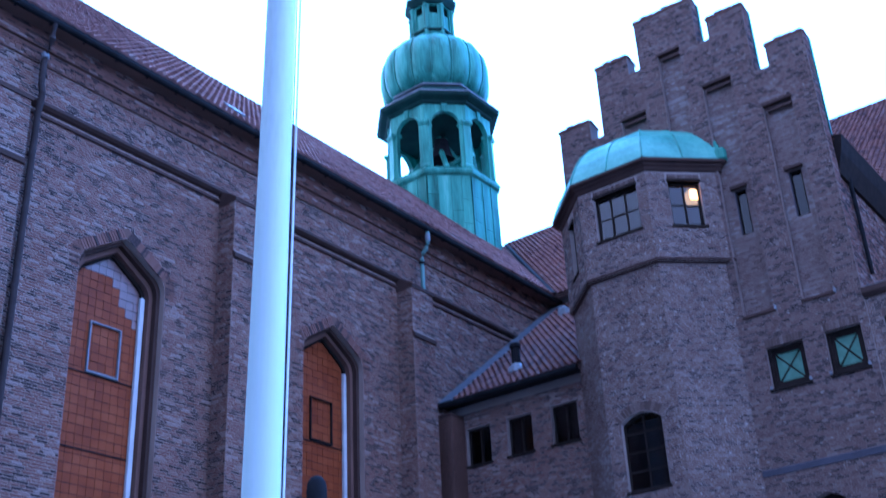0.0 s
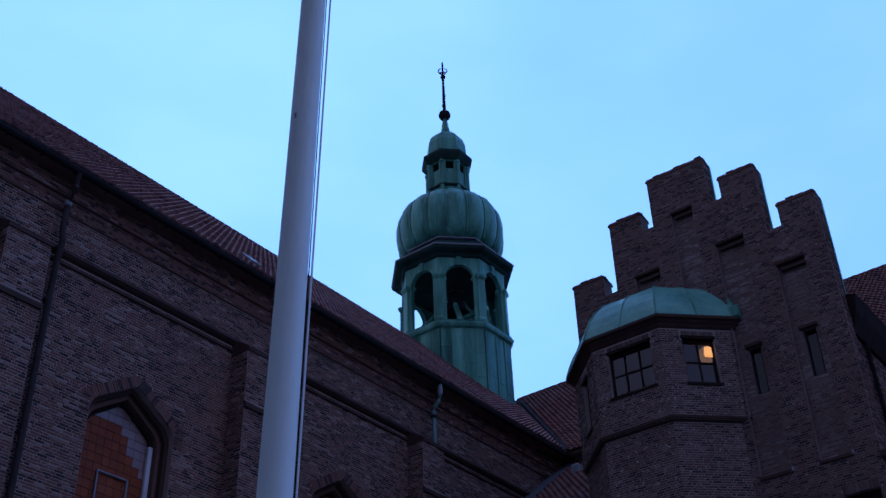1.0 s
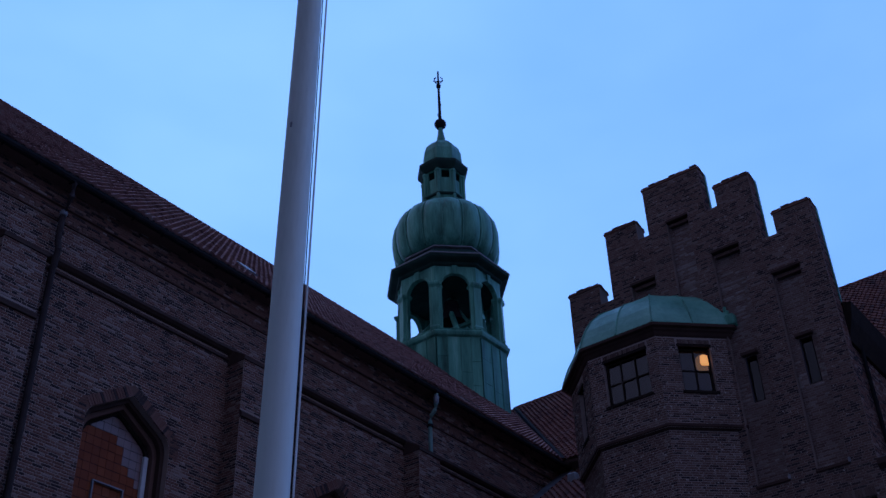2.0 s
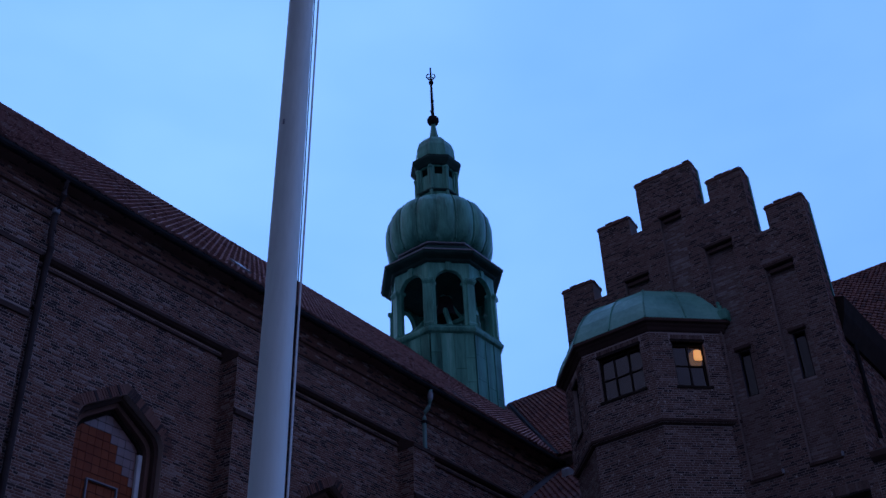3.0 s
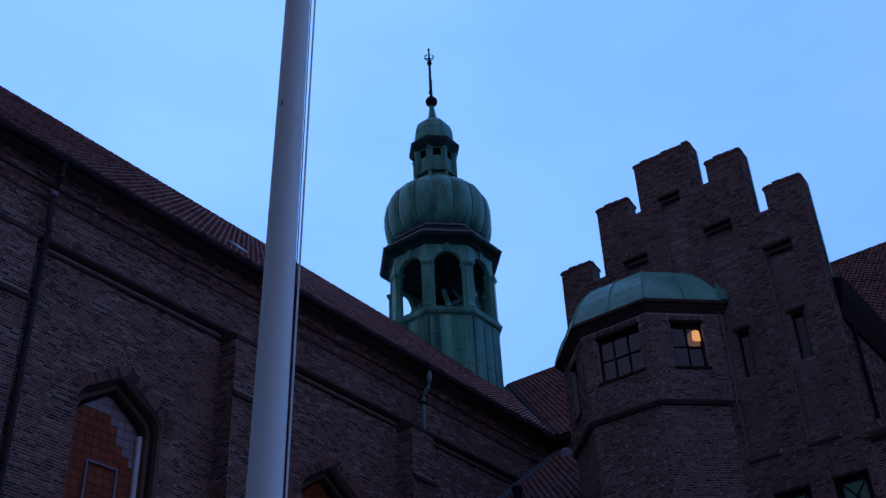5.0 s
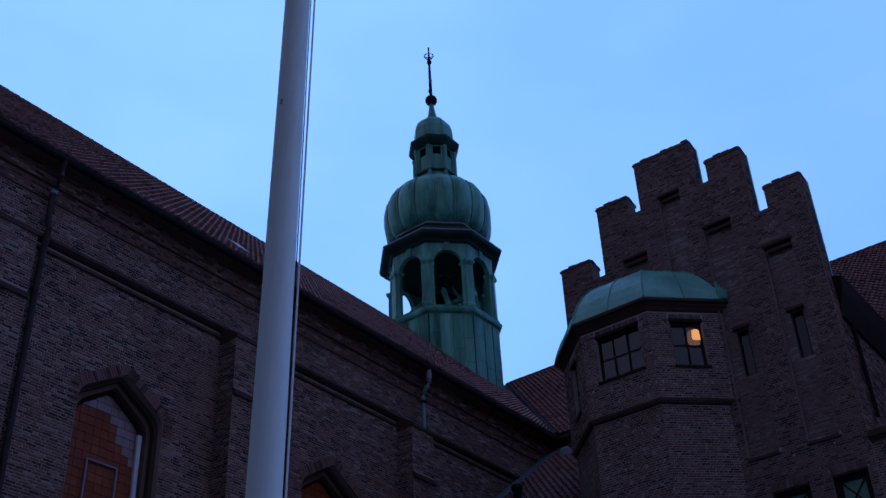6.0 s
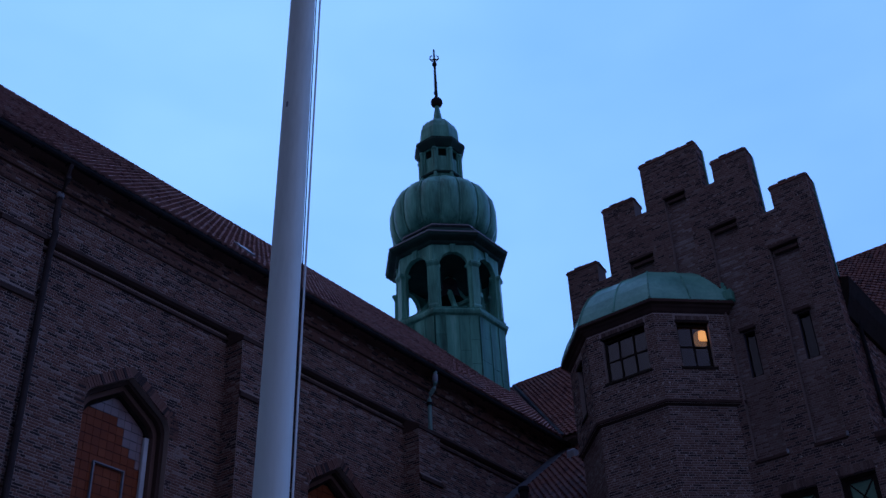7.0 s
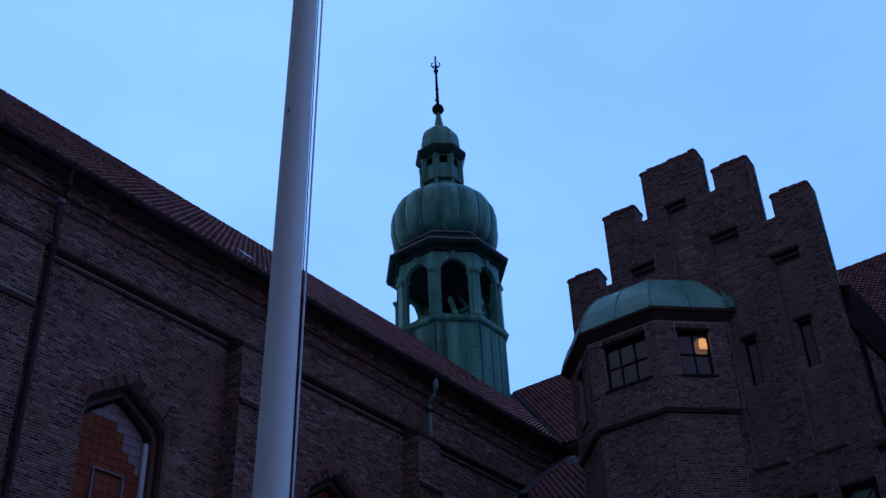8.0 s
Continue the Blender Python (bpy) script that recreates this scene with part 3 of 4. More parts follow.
tile_field(roofW, cells, wing_roof, 6, M_TILE_RED, 0.7)
bm = bmesh.new()
x = RIDGE_X
while x < 6:
    add_tube(bm, [(x, 40.6, WING_Z + 0.03), (x + 0.42, 40.6, WING_Z + 0.05)], 0.1, 8)
    x += 0.4
part("ridge_tiles", bm, M_TILE_RED, wing_roof)
part("valley", tube([(WX + 0.42, 32.0, WING_EAVE + 0.02), (RIDGE_X - 0.02, 40.6, WING_Z - 0.02)], 0.15, 6), M_IRON, wing, "dark lead valley between the roofs")
part("roof_vent", lathe([(0.13, 20.9), (0.13, 21.5), (0.18, 21.52), (0.18, 21.6)], (-19.9, 35.6), 10), M_IRON, wing)

# ---- copper bell tower on the nave ridge ----
TC = (-26.54, 35.77)
T8 = math.pi / 8
tower = thing("bell_tower", (TC[0], TC[1], 21), "green copper onion-domed bell tower with open arches", "tower")
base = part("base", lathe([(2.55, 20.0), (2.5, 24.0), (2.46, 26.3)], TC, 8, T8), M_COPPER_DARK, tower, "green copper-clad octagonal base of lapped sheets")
rng = random.Random(8)
for k in range(8):
    a = math.pi / 4 * k
    n = Vector((math.cos(a), math.sin(a), 0))
    ap = 2.5 * math.cos(T8) + 0.01
    f = Face((TC[0] + n.x * ap, TC[1] + n.y * ap, 0), (-n.y, n.x, 0), -n)
    cols = (-0.945, -0.47, 0.09, 0.55, 0.945) if k % 2 else (-0.945, -0.2, 0.42, 0.945)
    for u0, u1 in zip(cols, cols[1:]):
        z = 20.2 + rng.uniform(0, 0.9)
        while z < 26.2:
            z1 = min(26.25, z + rng.choice((1.15, 1.6, 2.1)))
            if 26.25 - z1 < 0.35:
                z1 = 26.25
            lap = rng.uniform(0.0, 0.012)
            part("sheet", slab(f, rect(u0 + 0.012, z + 0.012, u1 - 0.012, z1), [], -0.022 - lap, 0.03), M_COPPER_SHEET, base)
            z = z1
        if u1 < 0.9:
            part("seam", slab(f, rect(u1 - 0.016, 20.3, u1 + 0.016, 26.25), [], -0.06, 0.02), M_COPPER, base)
part("ledge", lathe([(2.46, 26.2), (2.66, 26.3), (2.7, 26.4), (2.7, 26.47), (2.6, 26.55), (2.62, 26.62), (2.3, 26.7)], TC, 8, T8), M_COPPER, tower, "moulded green copper ledge")
part("floor", lathe([(2.25, 26.55), (2.25, 26.72)], TC, 8, T8), M_COPPER_DARK, tower)
AP = 2.45 * math.cos(T8)
HALF = 2.45 * math.sin(T8)
for k in range(8):
    a = math.pi / 4 * k
    n = Vector((math.cos(a), math.sin(a), 0))
    f = Face((TC[0] + n.x * AP, TC[1] + n.y * AP, 0), (-n.y, n.x, 0), -n)
    arch = [(-0.62, 26.6), (-0.62, 28.92)] + [(-0.62 * math.cos(math.pi * i / 10), 28.92 + 0.64 * math.sin(math.pi * i / 10)) for i in range(1, 10)] + [(0.62, 28.92), (0.62, 26.6)]
    pan = slab(f, [(-HALF, 26.61), *[(u, z + (0.011 if z < 26.7 else 0)) for u, z in arch], (HALF, 26.61), (HALF, 30.06), (-HALF, 30.06)], [], 0.0, 0.2)
    arcade = part("arcade_panel", pan, M_COPPER, tower, "green copper panel with a round-headed opening")
    part("keystone", prism(f, [(-0.09, 29.5), (0.09, 29.5), (0.13, 29.95), (-0.13, 29.95)], -0.07, 0.0), M_COPPER, arcade)
    part("archivolt", slab(f, [(0.72 * math.cos(math.pi * i / 12), 28.92 + 0.74 * math.sin(math.pi * i / 12)) for i in range(13)] + [(-0.63 * math.cos(math.pi * i / 12), 28.92 + 0.65 * math.sin(math.pi * i / 12)) for i in range(13)], [], -0.035, 0.02), M_COPPER, arcade)
    b = a + T8
    cx, cy = TC[0] + 2.31 * math.cos(b), TC[1] + 2.31 * math.sin(b)
    pier = part("pier", lathe([(0.3, 26.6), (0.32, 26.75), (0.26, 26.85), (0.25, 28.8), (0.26, 28.85)], (cx, cy), 4, b + math.pi / 4), M_COPPER, tower)
    part("impost", lathe([(0.27, 28.8), (0.37, 28.92), (0.37, 29.02), (0.29, 29.08)], (cx, cy), 4, b + math.pi / 4), M_COPPER, pier)
# underside shade of the cornice is painted by the darker copper
part("cornice", lathe([(2.45, 29.92), (2.56, 29.98), (2.6, 30.08), (2.84, 30.16), (2.92, 30.22), (2.95, 30.34), (2.88, 30.42), (2.2, 31.05)], TC, 8, T8), M_COPPER_DARK, tower, "projecting copper cornice with its shade in the colour")
part("cornice_lip", lathe([(2.9, 30.33), (2.97, 30.35), (2.97, 30.4), (2.88, 30.43)], TC, 8, T8), M_LEAD, tower, "pale metal lip of the cornice")
part("soffit", lathe([(2.3, 29.7), (2.3, 29.78)], TC, 8, T8), M_COPPER_DARK, tower)
part("ring", lathe([(2.1, 31.14), (2.24, 31.16), (2.24, 31.22), (2.1, 31.24)], TC, 8, T8), M_LEAD, tower, "pale metal ring below the dome")
part("onion_dome", lathe([(2.05, 31.2), (2.33, 31.4), (2.5, 31.8), (2.57, 32.3), (2.57, 32.85), (2.47, 33.4), (2.24, 33.82), (1.87, 34.15), (1.4, 34.35), (1.0, 34.45)], TC, 8, T8, lobes=16, lobe=0.055, sub=16), M_COPPER, tower, "ribbed bulbous green copper dome", smooth=True)
prof = [(2.05, 31.2), (2.33, 31.4), (2.5, 31.8), (2.57, 32.3), (2.57, 32.85), (2.47, 33.4), (2.24, 33.82), (1.87, 34.15), (1.4, 34.35), (1.0, 34.45)]
for k in range(16):
    a = 2 * math.pi * (k + 0.5) / 16 + 0.0
    part("rib", tube([(TC[0] + (r * 0.968) * math.cos(a), TC[1] + (r * 0.968) * math.sin(a), z) for r, z in prof], 0.036, 6), M_COPPER, tower)
part("lantern_base", lathe([(1.15, 34.3), (1.15, 34.5), (1.05, 34.62)], TC, 8, T8), M_COPPER, tower)
for k in range(8):
    a = math.pi / 4 * k
    n = Vector((math.cos(a), math.sin(a), 0))
    ap, hf = 1.02 * math.cos(T8), 1.02 * math.sin(T8)
    f = Face((TC[0] + n.x * ap, TC[1] + n.y * ap, 0), (-n.y, n.x, 0), -n)
    panel = part("lantern_panel", slab(f, rect(-hf, 34.5, hf, 36.75), [rect(-0.2, 35.3, 0.2, 36.58)], 0, 0.1), M_COPPER, tower)
    part("infill", slab(f, rect(-0.21, 35.28, 0.21, 36.12), [], 0.06, 0.09), M_COPPER, panel)
    b = a + T8
    part("lantern_pilaster", lathe([(0.1, 34.6), (0.1, 36.4), (0.14, 36.45), (0.14, 36.52), (0.1, 36.6)], (TC[0] + 1.02 * math.cos(b), TC[1] + 1.02 * math.sin(b)), 6), M_COPPER, tower)
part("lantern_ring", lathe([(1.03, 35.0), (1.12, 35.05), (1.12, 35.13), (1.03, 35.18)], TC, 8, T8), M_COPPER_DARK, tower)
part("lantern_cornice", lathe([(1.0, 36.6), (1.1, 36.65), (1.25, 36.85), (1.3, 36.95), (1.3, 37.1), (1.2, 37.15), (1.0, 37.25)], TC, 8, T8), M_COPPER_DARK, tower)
part("cap", lathe([(0.99, 37.15), (1.02, 37.55), (0.99, 38.05), (0.88, 38.42), (0.66, 38.7), (0.36, 38.9), (0.26, 39.05), (0.18, 39.5), (0.13, 39.85), (0.1, 40.1)], TC, 8, T8), M_COPPER, tower, "small bell-shaped copper cap")
part("ball", lathe([(0.31 * math.cos(t), 40.28 + 0.3 * math.sin(t)) for t in [radians(x) for x in range(-85, 86, 17)]], TC, 16), M_IRON, tower, "dark metal ball", smooth=True)
part("finial", tube([(TC[0], TC[1], 40.4), (TC[0], TC[1], 44.0)], [0.09, 0.045], 8), M_IRON, tower, "iron spike with a pronged vane")
part("knob", lathe([(0.13 * math.cos(t), 42.95 + 0.16 * math.sin(t)) for t in [radians(x) for x in range(-80, 81, 20)]], TC, 10), M_IRON, tower)
vx = Vector((0.8, 0.6, 0))
bm = bmesh.new()
for s in (-1, 1):
    add_tube(bm, [Vector((TC[0], TC[1], 43.15)) + vx * (s * o) + Vector((0, 0, h)) for o, h in ((0, 0), (0.14, 0.05), (0.23, 0.18), (0.2, 0.36), (0.11, 0.42))], 0.035, 6)
add_tube(bm, [Vector((TC[0], TC[1], 43.3)) - vx * 0.2, Vector((TC[0], TC[1], 43.3)) + vx * 0.2], 0.03, 6)
part("vane", bm, M_IRON, tower)
for z, o in ((41.9, 0.1), (41.2, -0.13)):
    part("vane", prism(Face((TC[0], TC[1], 0), vx, (-0.6, 0.8, 0)), [(0, z), (o, z - 0.25), (o * 0.4, z - 0.5), (0, z - 0.4)], -0.01, 0.01), M_IRON, tower)
bm = bmesh.new()
for p, q in (((-1.6, -1.4, 26.7), (0.2, 0.3, 29.6)), ((1.5, -1.5, 26.7), (-0.2, 0.2, 29.6)), ((-1.5, 1.5, 26.7), (0.1, 0, 29.6)), ((1.4, 1.4, 26.7), (0, 0, 29.6)), ((-1.9, 0, 27.9), (1.9, 0, 27.9)), ((1.37, 0.96, 26.7), (1.15, 0.8, 29.7)), ((1.2, 1.15, 26.7), (1.0, 0.95, 29.7))):
    add_tube(bm, [(TC[0] + p[0], TC[1] + p[1], p[2]), (TC[0] + q[0], TC[1] + q[1], q[2])], 0.13, 6)
part("bell_frame", bm, M_COPPER, tower, "slanting struts of the bell frame")
part("bell", lathe([(0.1, 29.3), (0.3, 29.2), (0.38, 28.7), (0.5, 28.3), (0.62, 28.1)], (TC[0] + 0.3, TC[1] - 0.2), 16), M_IRON, tower)

# the old tower leans a little
tower.rotation_euler = (0.0045, -0.006, 0)

# ---- stepped gable house ----
GY, GC = 28.0, -11.67
house = thing("gable_house", (GC, GY, 0), "dark brick house with a tall stepped gable", "house")
gable = Face((0, GY, 0), (1, 0, 0), (0, 1, 0))
STEPS = [(-15.85, 18.0), (-15.85, 21.53), (-14.7, 21.53), (-14.7, 20.84), (-14.25, 20.84), (-14.25, 23.32), (-13.08, 23.32), (-13.08, 22.63), (-12.68, 22.63), (-12.68, 24.38)]
outline = [(-15.85, -0.15)] + STEPS[1:] + [(2 * GC - u, z) for u, z in reversed(STEPS[1:])] + [(-7.49, -0.15)]
NICHES = [(-12.02, -11.28, 22.88), (-10.74, -9.84, 21.12), (-9.06, -8.2, 19.66), (-13.56, -12.7, 21.12), (-15.1, -14.3, 19.66)]
niche = [rect(a, 13.45, b, z) for a, b, z in NICHES]
SLITS = [rect(-10.42, 15.9, -10.06, 17.35), rect(-8.78, 15.9, -8.4, 17.35)]
SQUARES = [rect(-10.3, 11.25, -9.27, 12.4), rect(-8.68, 11.25, -7.73, 12.4)]
ARCHED = [(-10.0, 7.3), (-10.0, 8.0), (-9.8, 8.25), (-9.45, 8.38), (-9.1, 8.25), (-8.9, 8.0), (-8.9, 7.3)]
g_wall = part("wall", slab(gable, outline, niche + SQUARES + [ARCHED], 0.0, 0.14), M_MORTAR_GABLE, house)
brickwork(gable, [(u, max(z, 7.8)) for u, z in outline], niche + SQUARES + [ARCHED] + [rect(-16, 9.0, -7, 9.22)], 0.0, 21, g_wall, M_BRICK_GABLE)
g_back = part("wall", slab(gable, outline, SLITS + SQUARES + [ARCHED], 0.141, 0.5), M_MORTAR_GABLE, house)
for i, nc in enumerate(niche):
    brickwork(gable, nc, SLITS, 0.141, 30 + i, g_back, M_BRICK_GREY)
for a, b, z in NICHES:
    bm = bmesh.new()
    add_box(bm, (a - 0.02, GY - 0.05, z - 0.09), (b + 0.02, GY + 0.13, z), 0.01)
    add_box(bm, (a + 0.1, GY + 0.0, z - 0.3), (b - 0.02, GY + 0.135, z - 0.2), 0.01)
    part("niche_head", bm, M_MOULD, house, "corbelled brick head of a blind niche")
    bm = bmesh.new()
    add_box(bm, (a - 0.03, GY - 0.06, 13.37), (b + 0.03, GY + 0.13, 13.46), 0.01)
    part("niche_sill", bm, M_MOULD, house)
    part("sill_end", box((b + 0.0, GY - 0.07, 13.4), (b + 0.06, GY - 0.0, 13.53), 0.008), M_LEAD, house)
# sloping caps on the steps
for u0, u1, z in ((-15.85, -14.7, 21.53), (-14.25, -13.08, 23.32), (-12.68, -10.66, 24.38), (-10.26, -9.09, 23.32), (-8.64, -7.49, 21.53)):
    f = Face((u0 - 0.03, GY, 0), (0, 1, 0), (1, 0, 0))
    bm = slab(f, [(-0.04, z), (-0.04, z + 0.06), (0.1, z + 0.1), (0.54, z - 0.06), (0.54, z - 0.12), (0.5, z)], [], 0, u1 - u0 + 0.06)
    part("step_cap", bm, M_BRICK, house)
    n = int((u1 - u0) / 0.24)
    bm = bmesh.new()
    for k in range(n):
        add_box(bm, (u0 + k * (u1 - u0) / n + 0.01, GY - 0.05, z + 0.06), (u0 + (k + 1) * (u1 - u0) / n - 0.01, GY + 0.3, z + 0.1 + 0.02 * ((k * 5) % 3)), 0.01)
    part("cap_bricks", bm, M_BRICK, house)
# added green strips stand in for skylight caught on the right-hand edges
for x0 in (-10.66, -9.09, -7.49):
    zt = {-10.66: (22.63, 24.45), -9.09: (20.84, 23.4), -7.49: (18.2, 21.6)}[x0]
    part("flashing", box((x0 + 0.002, GY + 0.42, zt[0]), (x0 + 0.04, GY + 0.52, zt[1] - 0.1)), M_COPPER, house, "thin green strip painting skylight on the step edge")
for x0, z0, z1 in ((-7.49, 13.3, 21.6), (-9.09, 20.9, 23.4), (-10.66, 22.7, 24.4)):
    brickwork(Face((x0, GY, 0), (0, 1, 0), (-1, 0, 0)), rect(0.005, z0, 0.5, z1), [], 0, 61, g_wall)
for s in SLITS:
    w = part("window", slab(gable, s, [rect(s[0][0] + 0.05, s[0][1] + 0.05, s[2][0] - 0.05, s[2][1] - 0.05)], 0.2, 0.28), M_DARKWOOD, house, "narrow slit window")
    part("pane", slab(gable, s, [], 0.25, 0.26), M_DARKGLASS, w)
    part("back", slab(gable, s, [], 0.5, 0.52), M_STONE, w)
    part("jamb_strip", box((s[0][0] + 0.005, GY + 0.15, 15.95), (s[0][0] + 0.03, GY + 0.2, 17.3)), M_STONE, w, "slate-grey jamb strip")
    part("lintel", box((s[0][0] - 0.06, GY - 0.02, 17.35), (s[2][0] + 0.06, GY + 0.14, 17.45), 0.01), M_MOULD, w)
for s in SQUARES + [rect(-7.13, 11.25, -6.19, 12.4)]:
    u0, z0, u1, z1 = s[0][0], s[0][1], s[2][0], s[2][1]
    w = part("window", slab(gable, s, [rect(u0 + 0.08, z0 + 0.08, u1 - 0.08, z1 - 0.08)], 0.1, 0.22), M_DARKWOOD, house, "square dark-framed window with crossed green glass")
    g0, g1, h0, h1 = u0 + 0.17, u1 - 0.17, z0 + 0.2, z1 - 0.17
    part("sash", slab(gable, rect(u0 + 0.07, z0 + 0.07, u1 - 0.07, z1 - 0.07), [rect(g0, h0, g1, h1)], 0.16, 0.24), M_DARKWOOD, w)
    part("pane", slab(gable, rect(g0 - 0.01, h0 - 0.01, g1 + 0.01, h1 + 0.01), [], 0.2, 0.22), M_TEAL, w)
    for p, q in (((g0, h0), (g1, h1)), ((g0, h1), (g1, h0))):
        part("glazing_bar", tube([gable.at(*p, 0.19), gable.at(*q, 0.19)], 0.022, 6), M_DARKWOOD, w)
    part("sill", box((u0 - 0.06, GY - 0.07, z0 - 0.08), (u1 + 0.06, GY + 0.1, z0), 0.01), M_DARKWOOD, w)
    nb = int((u1 - u0) / 0.08)
    for i in range(nb):
        u = u0 + (u1 - u0) * i / nb
        part("brick", slab(gable, rect(u + 0.006, z1 + 0.015, u + (u1 - u0) / nb - 0.008, z1 + 0.235), [], -0.024 - 0.004 * (i % 3), 0.01), M_BRICK_FAN, w)
    for u in (u0 - 0.05, u1 + 0.0):
        part("hook", box((u, GY - 0.08, z0 - 0.01), (u + 0.06, GY - 0.02, z0 + 0.08), 0.01), M_LEAD, w)
aw = part("window", slab(gable, ARCHED, [], 0.3, 0.34), M_DARKWOOD, house, "dark arched window")
part("band", box((-16, GY - 0.03, 9.02), (-2.0, GY + 0.05, 9.2), 0.008), M_STONE, house, "dull slate-grey band across the wall")
# lower front wall that runs on past the gable
low = [(-7.485, -0.15), (-7.485, 13.2), (-2, 13.2), (-2, -0.15)]
sq3 = [rect(-7.13, 11.25, -6.19, 12.4), rect(-5.6, 11.25, -4.66, 12.4)]
l_wall = part("wall", slab(gable, low, sq3, 0.003, 0.5), M_MORTAR, house)
brickwork(gable, rect(-7.485, 7.8, -3, 13.1), sq3 + [rect(-8, 9.0, -2, 9.22)], 0.003, 41, l_wall, M_BRICK_GABLE)
part("ledge", slab(Face((-7.48, GY, 0), (0, 1, 0), (1, 0, 0)), [(-0.16, 13.1), (-0.16, 13.25), (0.6, 13.6), (0.6, 13.0), (-0.05, 13.0)], [], 0, 5.5), M_MOULD, house, "corbelled brick ledge")
# side wall, its eaves and gutter
sidew = Face((-7.6, GY + 0.5, 0), (0, 1, 0), (-1, 0, 0))
s_wall = part("wall", slab(sidew, rect(0, -0.15, 7.0, 18.0), [], 0, 0.4), M_MORTAR, house)
brickwork(sidew, rect(0, 13.2, 6.9, 17.0), [], 0, 43, s_wall)
part("wall", box((-15.75, GY + 0.5, -0.15), (-15.3, 35.4, 18.0)), M_MORTAR, house)
part("eaves_board", slab(Face((-7.6, GY + 0.45, 0), (1, 0, 0), (0, 1, 0)), [(-0.05, 17.0), (0.1, 17.0), (0.3, 17.6), (0.4, 18.1), (-0.05, 18.2)], [], 0, 6.6), M_DARKWOOD, house, "deep dark boarded eaves")
part("downpipe", tube([(-7.32, 29.1, 17.9), (-7.4, 29.2, 17.6), (-7.5, 29.35, 17.3), (-7.5, 29.4, 14.2)], 0.06), M_IRON, house, "dark downpipe")
bm = bmesh.new()
for sg in (-1, 1):
    q = [(GC + sg * 4.25, GY + 0.45, 18.05), (GC + sg * 4.25, 35.4, 18.05), (GC, 39.5, 21.9), (GC, GY + 0.45, 21.9)]
    vs = [bm.verts.new(v) for v in q] + [bm.verts.new(Vector(v) - Vector((0, 0, 0.1))) for v in q]
    for f in ((0, 1, 2, 3), (4, 5, 6, 7), (0, 1, 5, 4), (1, 2, 6, 5), (2, 3, 7, 6), (3, 0, 4, 7)):
        bm.faces.new([vs[i] for i in f])
part("roof", bm, M_TILE_RED, house)

# the whole house at its fitted size, its foot on the ground
house.scale = (0.914, 0.914, 0.914)
house.location = (GC * 0.914, GY * 0.914, 0.1376)

